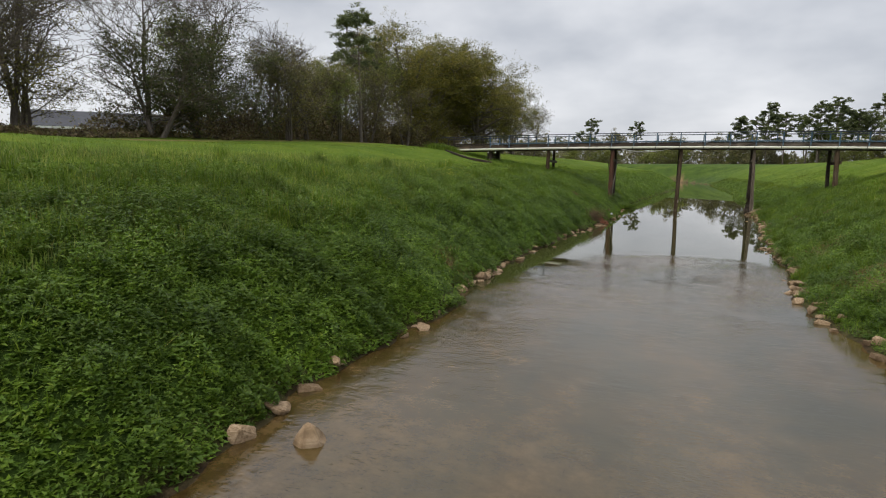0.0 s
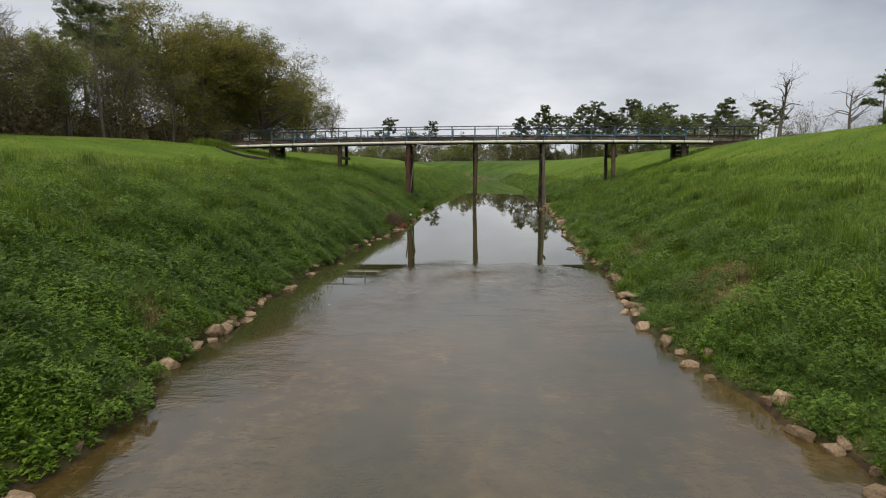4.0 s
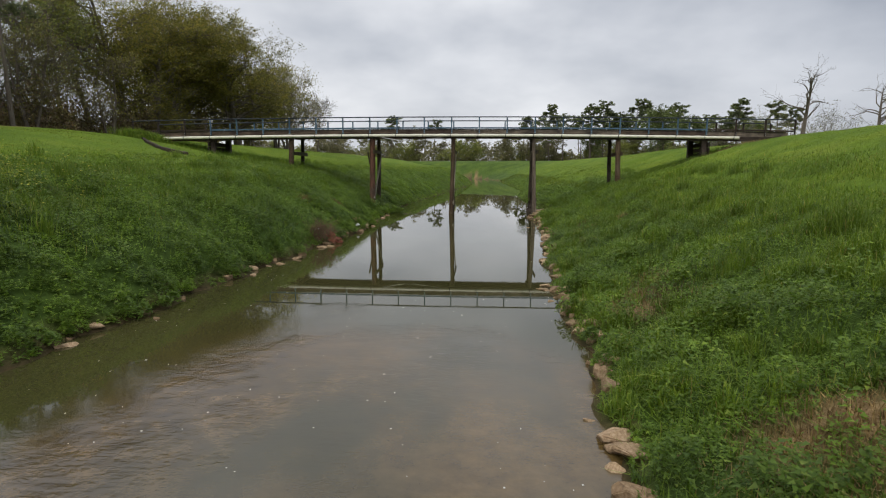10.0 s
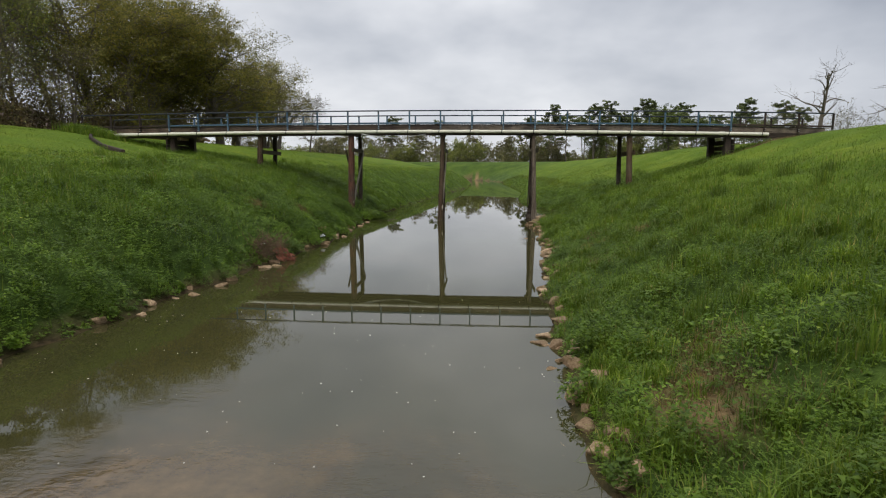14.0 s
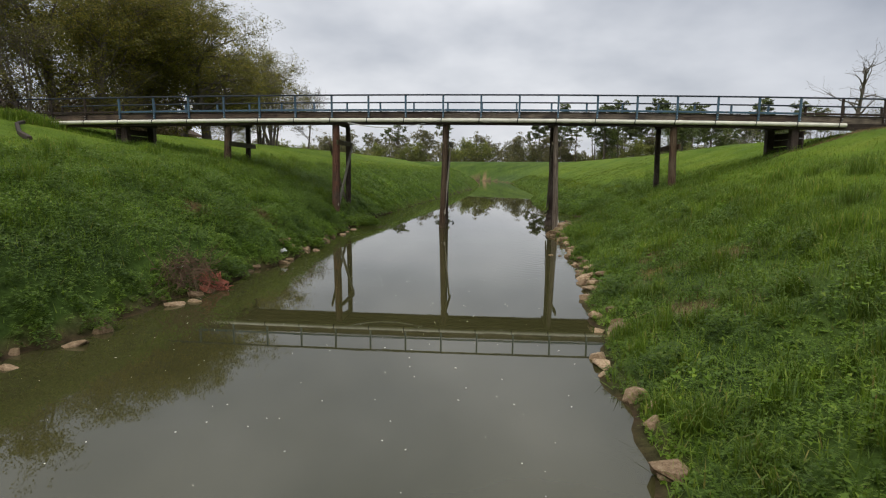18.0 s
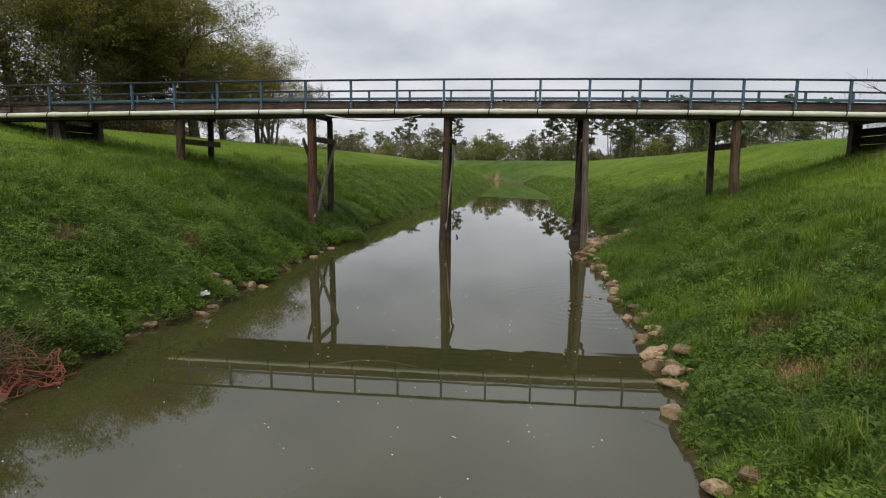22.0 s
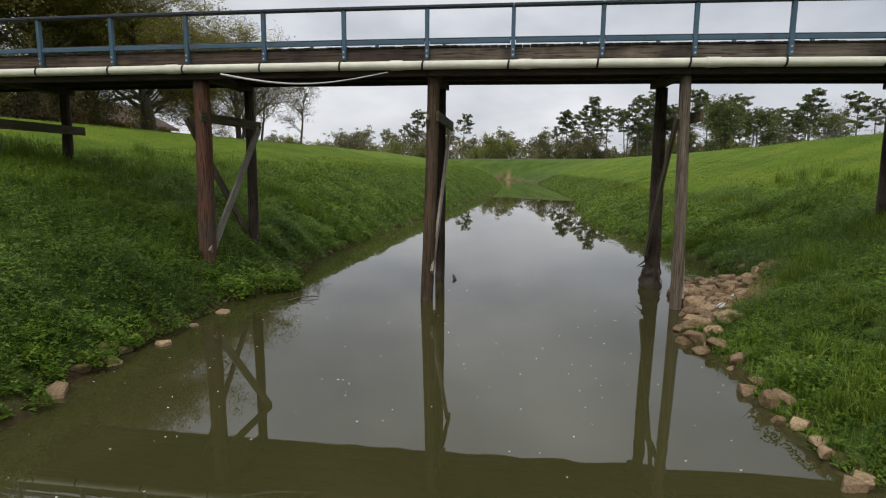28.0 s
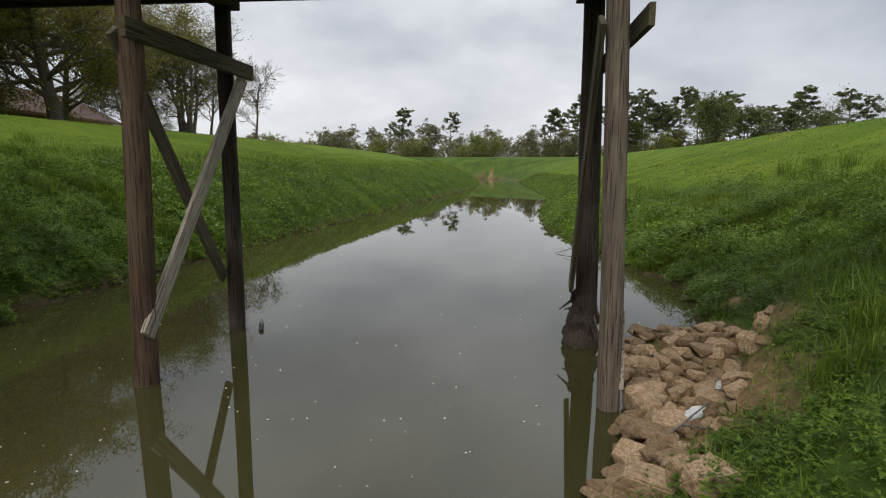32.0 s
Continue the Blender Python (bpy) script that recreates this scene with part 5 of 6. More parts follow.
# ---- stones ----
def stone_mesh(seed, flat=0.6):
    """A broken lump: the hull of scattered points, its arrises worn."""
    rnd = random.Random(seed)
    bm = bmesh.new()
    sx, sy = rnd.uniform(0.95, 1.25), rnd.uniform(0.65, 0.9)
    for _ in range(17):
        p = Vector((rnd.uniform(-1, 1), rnd.uniform(-1, 1), rnd.uniform(-1, 1)))
        p = p / max(0.35, (abs(p.x) ** 3 + abs(p.y) ** 3 + abs(p.z) ** 3) ** (1 / 3)) * rnd.uniform(0.8, 1.0)
        bm.verts.new((p.x * sx, p.y * sy, p.z * flat))
    r = bmesh.ops.convex_hull(bm, input=bm.verts)
    bmesh.ops.delete(bm, geom=[v for v in bm.verts if not v.link_faces], context="VERTS")
    bmesh.ops.dissolve_limit(bm, angle_limit=radians(14), verts=bm.verts, edges=bm.edges)
    bmesh.ops.bevel(bm, geom=list(bm.edges), offset=0.05, segments=2, affect="EDGES", clamp_overlap=True)
    off = Vector((seed * 7.1, seed * 3.3, 0))
    for v in bm.verts:
        v.co += v.co.normalized() * noise.noise(v.co * 2.2 + off) * 0.06
    me = bpy.data.meshes.new("stone")
    bm.to_mesh(me)
    bm.free()
    me.shade_smooth()
    me.set_sharp_from_angle(angle=radians(22))
    me.materials.append(M_STONE)
    return me


STONES = [stone_mesh(s, f) for s, f in ((1, 0.62), (2, 0.5), (3, 0.7), (4, 0.42), (5, 0.58), (6, 0.75), (7, 0.5), (8, 0.36))]

CHIPS = [stone_mesh(s, f) for s, f in ((11, 0.6), (12, 0.5), (13, 0.7), (14, 0.45), (15, 0.6))]


def lay_stone(rnd, x, y, size, label, group, lift=0.0, turn=None, k=None):
    z = max(ground_z(x, y), -0.04)
    ob = new("stone", rnd.choice(CHIPS if size < 0.16 else STONES))
    s = size * rnd.uniform(0.9, 1.1)
    ob.matrix_basis = pose(x, y, z + lift + s * 0.14, rnd.uniform(-14, 14), rnd.uniform(-14, 14), rnd.uniform(0, 360) if turn is None else turn) @ Matrix.Diagonal((s, s, s, 1))
    tagged(ob, label, "stone", group)
    return ob


LEFT_STONES = ((-4.1, -36.96, .22), (-4.1, -37.62, .26), (-3.98, -38.3, .22), (-3.93, -33.95, .27), (-4.02, -34.5, .14), (-4.2, -36.3, .18), (-4.0, -33.2, .14), (-4.47, -29.46, .2), (-4.3, -28.57, .2),
               (-4.45, -30.83, .22), (-4.46, -30.0, .24), (-4.35, -28.94, .2), (-4.32, -26.04, .17), (-4.5, -23.48, .2), (-4.34, -29.7, .15), (-4.35, -29.21, .26), (-4.37, -28.2, .18),
               (-4.5, -27.91, .18), (-4.55, -27.03, .16), (-4.35, -26.25, .17), (-4.39, -24.23, .22), (-3.95, -22.71, .13), (-3.68, -15.72, .2), (-3.63, -16.32, .2), (-3.74, -17.24, .2),
               (-3.95, -17.53, .18), (-3.54, -14.06, .24), (-3.33, -13.79, .17), (-3.62, -13.26, .22), (-3.72, -7.87, .26), (-3.68, -8.51, .24), (-3.44, -7.27, .2), (-3.6, -10.5, .15), (-3.24, -9.69, .22),
               (-3.1, -7.33, .2), (-3.8, -3.96, .17), (-3.56, -7.45, .2), (-3.55, -4.12, .2), (-3.5, -5.12, .22), (-3.68, -4.56, .2), (-3.45, -1.5, .2), (-3.39, -3.31, .18))
RIGHT_STONES = ((2.76, -27.48, .3), (2.85, -26.76, .22), (2.6, -30.57, .26), (2.98, -31.82, .22), (3.04, -32.83, .22), (2.99, -33.57, .26), (2.63, -29.66, .2), (2.75, -28.13, .3), (2.5, -27.85, .24),
                (2.86, -26.5, .25), (3.35, -23.08, .2), (3.18, -21.9, .33), (3.2, -24.7, .22), (2.94, -26.9, .28), (3.29, -22.96, .2), (3.34, -21.43, .18), (3.29, -23.6, .18), (3.2, -20.1, .18),
                (2.97, -20.96, .12), (3.0, -19.98, .13), (3.73, -15.3, .2), (3.34, -18.98, .22), (3.17, -20.07, .22), (2.95, -19.87, .22), (3.35, -20.34, .2), (4.06, -11.2, .18), (3.85, -15.2, .33),
                (3.91, -14.8, .2), (3.9, -14.2, .18), (4.12, -11.77, .24), (4.33, -10.15, .2), (4.15, -10.88, .2), (3.97, -11.95, .24), (3.95, -11.3, .24), (4.12, -11.6, .22), (4.05, -10.9, .24), (4.27, -10.35, .22),
                (4.4, -11.1, .24), (4.16, -8.8, .17), (4.54, -5.85, .16), (3.98, -7.31, .14), (4.13, -8.87, .2), (4.13, -10.1, .26), (4.4, -5.9, .2), (4.5, -5.3, .2), (4.51, -6.35, .18), (4.4, -9.1, .2),
                (3.73, -7.2, .12), (3.95, -7.4, .12), (4.5, -4.9, .18), (4.6, -3.1, .19), (4.57, -3.8, .17), (4.56, -4.4, .2), (4.64, -1.65, .2), (4.5, -2.42, .17), (4.79, -2.07, .2))
PILE_STONES = ((4.4, -2.1, .3), (4.7, -1.52, .34), (4.55, -2.5, .22), (4.98, -1.75, .28), (4.95, -1.2, .26), (4.87, -0.7, .27), (5.0, -0.1, .28), (5.05, 0.35, .25), (5.2, 0.9, .27), (5.3, 1.4, .24), (5.45, 1.95, .22), (5.52, 2.31, .2),
               (5.9, 2.37, .19), (6.27, 2.29, .2), (6.6, 2.0, .2), (6.8, 1.65, .24), (5.58, 1.05, .2), (5.5, 0.35, .2), (5.25, -0.45, .2), (5.93, 1.3, .2), (6.2, 1.45, .19), (5.75, 1.7, .2), (6.1, 1.85, .18), (5.35, -0.95, .18), (4.78, -0.46, .2), (4.67, -1.04, .16))


def build_stones():
    rnd = random.Random(77)
    lab = "pale weathered limestone lump at the water's edge"
    for x, y, s in LEFT_STONES:
        lay_stone(rnd, x, y, s * 0.82, lab, "stones along the creek")
    for x, y, s in RIGHT_STONES:
        x = min(x, float(edge_right(np.array([y]))[0]) + 0.34)
        lay_stone(rnd, x, y, s * (0.74 if y > -13 else 0.76 if y > -27 else 0.6), lab, "stones along the creek")
    for x, y, s in PILE_STONES:
        lay_stone(rnd, x, y, s * 0.85, "tan broken stone in the heap at the pile foot", "stone heap by the bridge pile")
    for i in range(84):
        y = rnd.uniform(-1.6, 2.4)
        a = float(edge_right(np.array([y]))[0])
        x = a + 0.05 + (min(5.85 + 0.6 * y, 6.85) - a) * rnd.random()
        lay_stone(rnd, x, y, rnd.uniform(0.09, 0.18), "tan broken stone in the heap at the pile foot", "stone heap by the bridge pile", rnd.uniform(0.0, 0.05))
    # the small rubble between them, joined
    P, F = [], []
    for i in range(150):
        y = rnd.uniform(-1.7, 2.5)
        a = float(edge_right(np.array([y]))[0])
        x = a - 0.05 + (min(6.0 + 0.6 * y, 6.95) - a) * rnd.random()
        r = rnd.uniform(0.05, 0.11)
        m = pose(x, y, ground_z(x, y) + 0.3 * r, rnd.uniform(-25, 25), rnd.uniform(-25, 25), rnd.uniform(0, 360)) @ Matrix.Diagonal((r, r, r, 1))
        me = rnd.choice(CHIPS)
        o = len(P)
        P += [m @ v.co for v in me.vertices]
        F += [[o + k for k in p.vertices] for p in me.polygons]
    me = bpy.data.meshes.new("rubble")
    me.from_pydata(P, [], F)
    tagged(add_mesh("rubble", me, M_STONE), "small tan rubble filling the stone heap", "rubble", kind="stuff")
    bm = bmesh.new()
    for k in range(7):
        a = k * 2 * math.pi / 7 + rnd.uniform(-0.25, 0.25)
        for r, z in ((0.19, -0.08), (0.15, 0.05), (0.07, 0.17)):
            r *= rnd.uniform(0.85, 1.12)
            bm.verts.new((r * math.cos(a) * 1.1, r * math.sin(a) * 0.85, z + rnd.uniform(-0.015, 0.015)))
    bm.verts.new((-0.02, 0.01, 0.235))
    bmesh.ops.convex_hull(bm, input=bm.verts)
    bmesh.ops.delete(bm, geom=[v for v in bm.verts if not v.link_faces], context="VERTS")
    bmesh.ops.dissolve_limit(bm, angle_limit=radians(16), verts=bm.verts, edges=bm.edges)
    bmesh.ops.bevel(bm, geom=list(bm.edges), offset=0.012, segments=2, affect="EDGES", clamp_overlap=True)
    ob = part("stone", bm, M_STONE, None)
    ob.matrix_basis = pose(-3.27, -38.1, 0.0, 0, 0, 25)
    tagged(ob, "upright pale stone standing in the shallows", "stone", "stones along the creek")
    small = "small pale stone washed out of the bank"
    y = -34.0
    while y < -1.5:
        y += rnd.uniform(0.25, 0.85)
        lay_stone(rnd, float(edge_right(np.array([y]))[0]) + rnd.uniform(-0.1, 0.2), y, rnd.uniform(0.07, 0.18), small, "stones along the creek")
    y = -38.0
    while y < 1:
        y += rnd.uniform(0.6, 1.9)
        lay_stone(rnd, float(edge_left(np.array([y]))[0]) + rnd.uniform(-0.1, 0.12), y, rnd.uniform(0.05, 0.13), small, "stones along the creek")


build_stones()


# ---- litter and drift ----
def build_net():
    """Torn orange plastic mesh with dead stalks caught in it."""
    net = tagged(new("safety_netting"), "torn orange plastic netting snagged on the bank", "netting")
    rs = np.random.default_rng(5)
    segs = []
    nu, nv = 15, 11
    U, V = np.meshgrid(np.linspace(0, 1, nu), np.linspace(0, 1, nv))
    px = -3.62 + 0.36 * V + 0.12 * np.sin(U * 9 + V * 4)
    py = -13.25 + 0.75 * U + 0.14 * np.sin(V * 7 + U * 5)
    pz = 0.30 * (1 - V) ** 1.2 + 0.02 + 0.10 * np.sin(U * 11) * np.cos(V * 8)
    pz = np.maximum(pz, 0.015)
    P = np.stack([px, py, pz], axis=-1) + rs.normal(0, 0.015, (nv, nu, 3))
    for i in range(nv):
        for j in range(nu):
            if j + 1 < nu and rs.random() < 0.93:
                segs.append((P[i, j], P[i, j + 1], 0.006, 0.006))
            if i + 1 < nv and rs.random() < 0.93:
                segs.append((P[i, j], P[i + 1, j], 0.006, 0.006))
    A, Q = tube_mesh(segs, 4)
    add_mesh("mesh", quads_mesh("mesh", A, Q), plain_mat("orange_plastic", (0.22, 0.062, 0.032), 0.6, 0.5), net)
    st = []
    for _ in range(320):
        a = np.array([-3.85 + rs.normal(0, 0.18), -13.2 + rs.normal(0, 0.3), 0.2 + rs.random() * 0.45])
        st.append((a, a + rs.normal(0, 0.22, 3), 0.006, 0.003))
    A, Q = tube_mesh(st, 4)
    heap = add_mesh("dead_stalks", quads_mesh("dead_stalks", A, Q), plain_mat("dead_stalk", (0.115, 0.070, 0.040), 0.9, 0.4))
    tagged(heap, "brown dead stalks heaped on the bank above the netting", "stalks", kind="stuff")


build_net()


def rag(name, label, category, x, y, sx, sy, h, seed, material, turn=0):
    rs = np.random.default_rng(seed)
    bm = bmesh.new()
    bmesh.ops.create_icosphere(bm, subdivisions=4, radius=1.0)
    off = Vector((seed * 5.0, 1, 2))
    for v in bm.verts:
        f = 1 + 0.5 * noise.noise(v.co * 1.6 + off) + 0.5 * abs(noise.noise(v.co * 3.5 + off)) + 0.25 * abs(noise.noise(v.co * 8 + off))
        v.co = Vector((v.co.x * f * sx, v.co.y * f * sy, max(v.co.z, -0.35) * f * h))
    me = bpy.data.meshes.new(name)
    bm.to_mesh(me)
    bm.free()
    me.shade_smooth()
    ob = add_mesh(name, me, material)
    ob.matrix_basis = pose(x, y, ground_z(x, y) + 0.09, 0, -14, turn)
    tagged(ob, label, category)


M_WHITE = plain_mat("grubby_white_plastic", (0.52, 0.52, 0.50), 0.45, 0.15, 12)
rag("plastic_bag", "crumpled white plastic bag on the stone heap", "bag", 5.32, -0.48, 0.12, 0.065, 0.045, 3, M_WHITE, 20)
rag("plastic_bag", "small torn white bag caught in the weeds", "bag", 5.68, 0.02, 0.06, 0.04, 0.08, 4, M_WHITE, 70)
rag("plastic_litter", "scrap of white litter at the water's edge", "litter", -3.45, -9.1, 0.07, 0.05, 0.05, 6, M_WHITE)
rag("plastic_litter", "scrap of pale litter in the dead stalks", "litter", -4.0, -13.0, 0.07, 0.04, 0.025, 9, M_WHITE)


def build_bottle():
    bm = bmesh.new()
    prof = ((0.0, 0.0), (0.034, 0.005), (0.036, 0.14), (0.03, 0.17), (0.014, 0.205), (0.014, 0.235), (0.0, 0.236))
    rings = []
    for r, z in prof:
        rings.append([bm.verts.new((max(r, 0.001) * math.cos(a * math.pi / 6), max(r, 0.001) * math.sin(a * math.pi / 6), z)) for a in range(12)])
    for a, b in zip(rings, rings[1:]):
        for i in range(12):
            bm.faces.new((a[i], a[(i + 1) % 12], b[(i + 1) % 12], b[i]))
    me = bpy.data.meshes.new("bottle")
    bm.to_mesh(me)
    bm.free()
    me.shade_smooth()
    ob = add_mesh("bottle", me, plain_mat("dark_bottle", (0.05, 0.055, 0.05), 0.25))
    ob.matrix_basis = pose(0.34, 1.95, 0.0, 64, 0, 200)
    tagged(ob, "dark bottle bobbing upright beside the bridge pile", "bottle")


build_bottle()


def bent_rod(name, pts, r, sides):
    """One tapering rod through the given points."""
    bm = bmesh.new()
    pts = [Vector(p) for p in pts]
    rings = []
    for i, p in enumerate(pts):
        d = (pts[min(i + 1, len(pts) - 1)] - pts[max(i - 1, 0)]).normalized()
        u = d.cross(Vector((0.13, 0.21, 1.0))).normalized()
        v = d.cross(u)
        rr = r * (1 - 0.6 * i / len(pts))
        rings.append([bm.verts.new(p + (u * math.cos(a) + v * math.sin(a)) * rr) for a in (k * 2 * math.pi / sides for k in range(sides))])
    for a, b in zip(rings, rings[1:]):
        for k in range(sides):
            bm.faces.new((a[k], a[(k + 1) % sides], b[(k + 1) % sides], b[k]))
    bm.faces.new(rings[0][::-1])
    bm.faces.new(rings[-1])
    me = bpy.data.meshes.new(name)
    bm.to_mesh(me)
    bm.free()
    me.shade_smooth()
    return me


def sticks(name, label, category, runs, material, sides=5):
    if len(runs) == 1:
        tagged(add_mesh(name, bent_rod(name, *runs[0], sides), material), label, category)
        return
    top = tagged(new(name), label, category)
    for k, (pts, r) in enumerate(runs):
        add_mesh("stem" if k == 0 else "fork", bent_rod("fork", pts, r, sides), material, top)


sticks("drift_branch", "forked dead branch lying in the shallow water", "branch",
       [([(-2.75, -0.5, -0.03), (-2.54, -0.4, 0.03), (-2.36, -0.3, 0.05), (-2.15, -0.2, 0.02)], 0.013), ([(-2.54, -0.4, 0.03), (-2.4, -0.48, 0.07), (-2.28, -0.5, 0.04)], 0.008), ([(-2.36, -0.3, 0.05), (-2.33, -0.2, 0.13), (-2.28, -0.12, 0.17)], 0.008)], M_BARK)
sticks("drift_branch", "thin dark branch trailing from the bank into the water", "branch",
       [([(5.9, 10.3, 0.16), (5.6, 10.0, 0.14), (5.3, 9.8, 0.07), (5.05, 9.7, 0.01)], 0.011), ([(5.6, 10.0, 0.14), (5.4, 9.6, 0.16), (5.2, 9.3, 0.05)], 0.007), ([(5.3, 9.8, 0.07), (5.15, 10.1, 0.1)], 0.006)], M_BARK)
sticks("drift_stick", "thin grey stick lying across the stone heap", "stick", [([(4.75, -0.95, 0.06), (5.1, -0.75, 0.22), (5.45, -0.45, 0.33)], 0.012), ([(5.1, -0.75, 0.22), (5.45, -1.0, 0.3)], 0.009)], M_PALEBARK)

# snagged rags at the foot of one pile
def build_snag():
    drift = tagged(new("snagged_drift"), "dark rags and straw snagged round the pile foot", "drift")
    bm = bmesh.new()
    rings = []
    for k in range(13):
        f = k / 12
        ring = []
        for i in range(22):
            a = i * 2 * math.pi / 22
            v = Vector((math.cos(a), math.sin(a), f * 2.2))
            r = 0.15 + 0.10 * (1 - f) ** 1.5 + 0.07 * noise.noise(v * 2.1) + 0.03 * noise.noise(v * 6)
            ring.append(bm.verts.new((4.69 + r * v.x, 2.0 + r * v.y, -0.06 + 0.72 * f + 0.06 * noise.noise(v * 3))))
        rings.append(ring)
    for a, b in zip(rings, rings[1:]):
        for i in range(22):
            bm.faces.new((a[i], a[(i + 1) % 22], b[(i + 1) % 22], b[i]))
    part("rag_wrap", bm, M_PILEDARK, drift, smooth=True)
    rs = np.random.default_rng(3)
    for k in range(24):
        a = rs.uniform(0, 6.28)
        p0 = np.array([4.69 + 0.15 * math.cos(a), 2.0 + 0.15 * math.sin(a), rs.uniform(0.1, 0.62)])
        p1 = p0 + np.array([0.07 * math.cos(a), 0.07 * math.sin(a), -rs.uniform(0.08, 0.26)]) + rs.normal(0, 0.04, 3)
        A, Q = tube_mesh([(p0, p1, 0.022, 0.006)], 5)
        add_mesh("straw_wisp", quads_mesh("straw_wisp", A, Q), M_WHITE if k < 3 else M_PALEBARK if k < 7 else M_PILEDARK, drift, "pale scrap caught in the rags" if k < 7 else "")


build_snag()

# slack grey conduit under the pipe
sticks("slack_cable", "slack pale cable hanging below the pipe", "cable",
       [([(-3.9 + 0.16 * i, -0.36, 4.27 - 0.19 * math.sin(math.pi * i / 20)) for i in range(21)], 0.022)], plain_mat("pale_conduit", (0.5, 0.5, 0.46), 0.5), 8)


M_FOAM = plain_mat("foam_fleck", (0.55, 0.54, 0.48), 0.8)


def build_foam():
    rs = np.random.default_rng(14)
    n = 760
    y = rs.uniform(-27.5, 8, n)
    f = rs.uniform(0.03, 0.97, n)
    x = edge_left(y) + (edge_right(y) - edge_left(y)) * f
    c = np.stack([x, y, np.full(n, 0.004)], axis=1)
    a = np.arange(6) * np.pi / 3
    ring = np.stack([np.cos(a), np.sin(a), 0 * a], axis=1)
    P = c[:, None, :] + ring[None] * (rs.uniform(0.003, 0.0115, n))[:, None, None] * rs.uniform(0.6, 1.4, (n, 6, 1))
    tagged(add_mesh("foam_flecks", soup("foam_flecks", P, 6), M_FOAM), "scattered white foam flecks drifting on the water", "foam", kind="stuff")


build_foam()


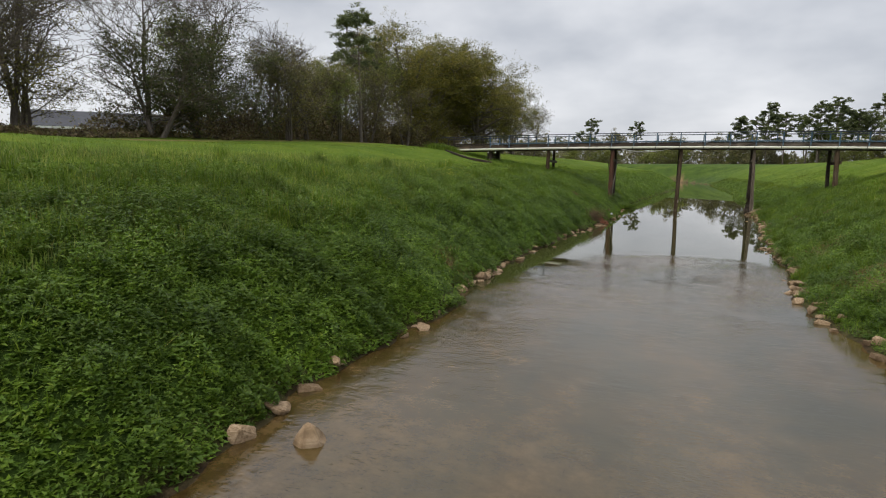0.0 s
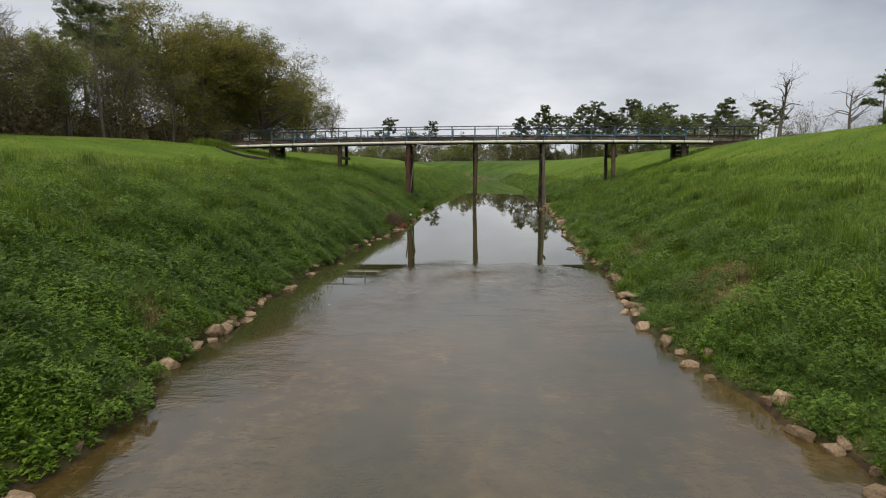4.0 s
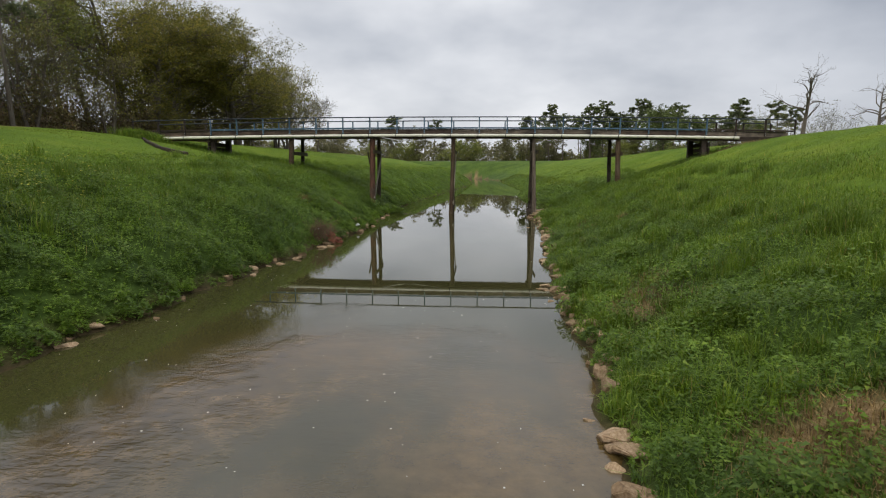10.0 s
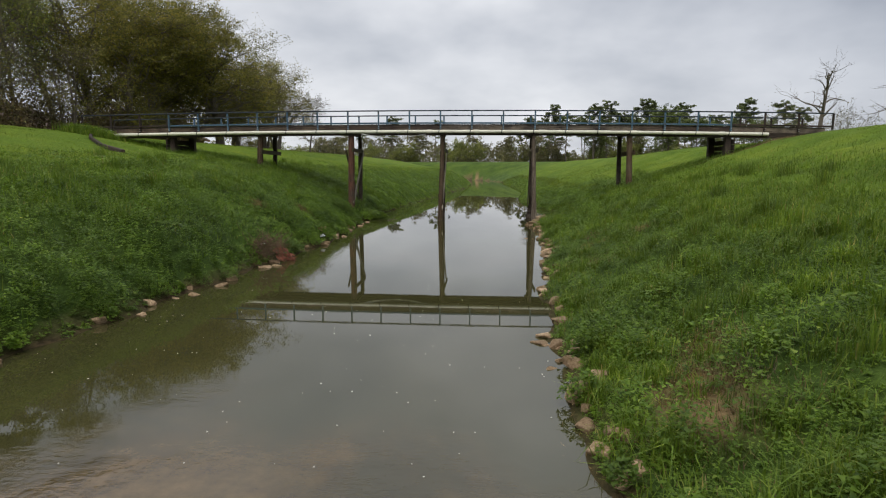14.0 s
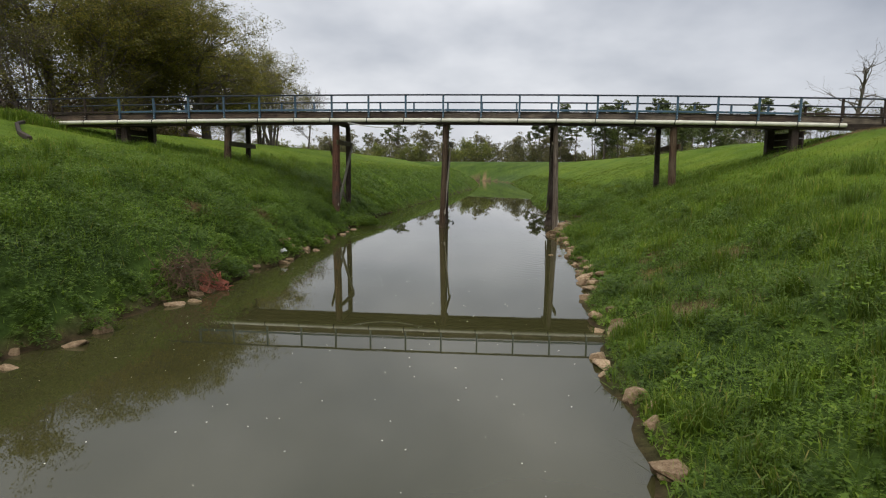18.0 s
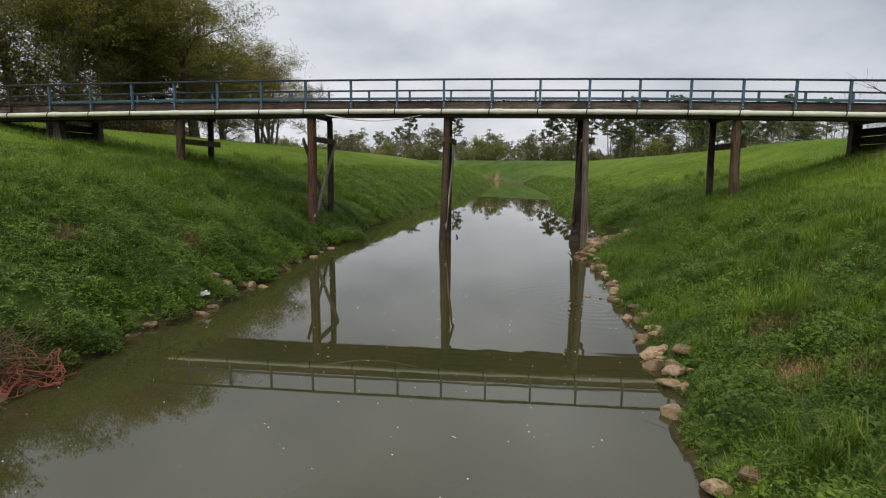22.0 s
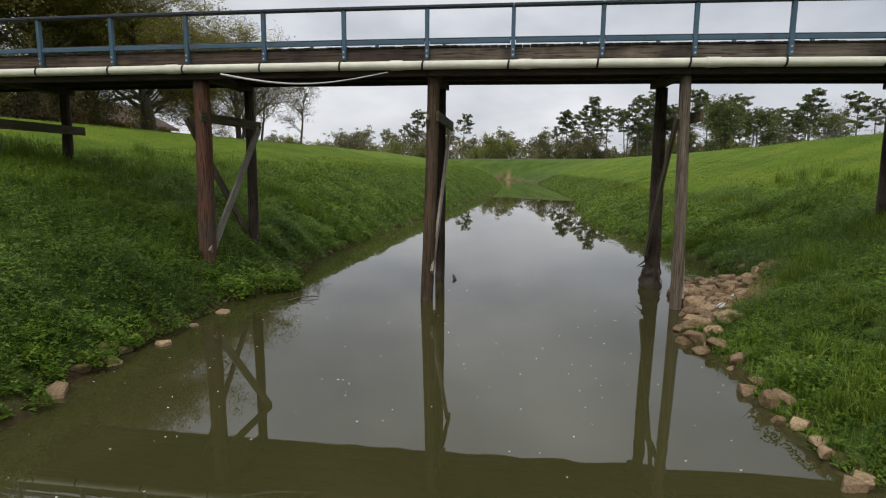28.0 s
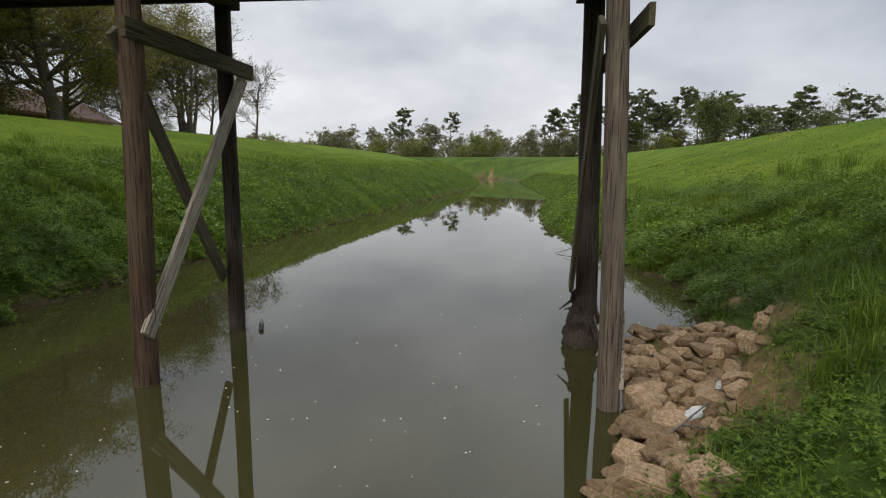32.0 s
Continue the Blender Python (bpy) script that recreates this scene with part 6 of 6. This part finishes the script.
# ---- houses behind the trees ----
def build_house(x, y, turn, length, depth, wall_h, ridge, wall_m, roof_m, label, sink=1.2):
    h = tagged(new("house"), label, "house")
    bm = bmesh.new()
    box(bm, (-length / 2, -depth / 2, -0.4), (length / 2, depth / 2, wall_h), None, 0.02)
    part("wall", bm, wall_m, h)
    o = 0.6
    for s in (-1, 1):
        bm = bmesh.new()
        a, b = (0, 0, wall_h + ridge), (0, s * (depth / 2 + o), wall_h - 0.15)
        dy, dz = b[1], b[2] - a[2]
        beam(bm, (0, 0, wall_h + ridge), (0, b[1], b[2]), length + 2 * o, 0.12, 0.01)
        part("roof_slope", bm, roof_m, h)
        bm = bmesh.new()
        box(bm, (-length / 2 - o, b[1] - 0.03, b[2] - 0.2), (length / 2 + o, b[1] + 0.03, b[2] + 0.02), None, 0.005)
        part("fascia", bm, M_WHITE if roof_m is M_ROOFGREY else M_BRICKRED, h, "eaves board")
    for s in (-1, 1):
        bm = bmesh.new()
        vs = [bm.verts.new(p) for p in ((s * length / 2, -depth / 2, wall_h), (s * length / 2, depth / 2, wall_h), (s * length / 2, 0, wall_h + ridge - 0.1),
                                        (s * (length / 2 - 0.15), -depth / 2, wall_h), (s * (length / 2 - 0.15), depth / 2, wall_h), (s * (length / 2 - 0.15), 0, wall_h + ridge - 0.1))]
        for f in ((0, 1, 2), (3, 5, 4), (0, 3, 4, 1), (1, 4, 5, 2), (2, 5, 3, 0)):
            bm.faces.new([vs[i] for i in f])
        part("gable", bm, wall_m, h)
    for i in range(3):
        wx = (i - 1) * length * 0.3
        for s in (-1, 1):
            bm = bmesh.new()
            box(bm, (wx - 0.6, s * depth / 2 - 0.04, 0.9), (wx + 0.6, s * depth / 2 + 0.04, 2.1), None, 0.01)
            w = part("window", bm, M_WHITE, h)
            bm = bmesh.new()
            box(bm, (wx - 0.52, s * depth / 2 - 0.055, 0.98), (wx + 0.52, s * depth / 2 + 0.055, 2.02), None, 0.0)
            part("pane", bm, M_PANE, w, "dark window glass")
    h.matrix_basis = pose(x, y, ground_z(x, y) - sink, 0, 0, turn)


M_PANE = plain_mat("dark_glass", (0.03, 0.035, 0.04), 0.08)
M_ROOFGREY = plain_mat("grey_shingle", (0.055, 0.055, 0.06), 0.9, 0.3, 3)
M_ROOFBROWN = plain_mat("brown_shingle", (0.082, 0.050, 0.036), 0.9, 0.3, 3)
M_SIDING = plain_mat("tan_siding", (0.17, 0.135, 0.10), 0.8, 0.15, 2)
M_BRICKRED = plain_mat("brown_brickwork", (0.20, 0.11, 0.08), 0.9, 0.3, 5)
build_house(-50, -0.5, 46, 20, 9, 2.6, 1.6, M_SIDING, M_ROOFGREY, "low grey-roofed house behind the levee trees", 1.5)
build_house(-44, 20, 92, 13, 9, 2.6, 2.2, M_BRICKRED, M_ROOFBROWN, "brown-roofed brick house half hidden by trees")
build_house(-42, 43.5, 96, 15, 9, 2.6, 2.5, M_BRICKRED, M_ROOFBROWN, "brown-roofed house beyond the oak", 0.9)
build_house(-58, 22, 85, 13, 9, 2.6, 1.8, M_SIDING, M_ROOFGREY, "pale house glimpsed through the scrub")


# timber edging running down the slope from the bridge end
def build_edging():
    run = ((-17.6, -0.75), (-15.9, -3.2), (-13.6, -5.7), (-10.9, -8.4))
    for (x0, y0), (x1, y1) in zip(run, run[1:]):
        bm = bmesh.new()
        dx, dy = (x1 - x0) * 0.01, (y1 - y0) * 0.01
        beam(bm, (x0 + dx, y0 + dy, ground_z(x0, y0) + 0.05), (x1 - dx, y1 - dy, ground_z(x1, y1) + 0.05), 0.12, 0.16, 0.02)
        tagged(part("edging_timber", bm, M_BEAM, None), "dark old timber edging lying down the grassy slope", "timber", "edging beside the bridge end")


build_edging()
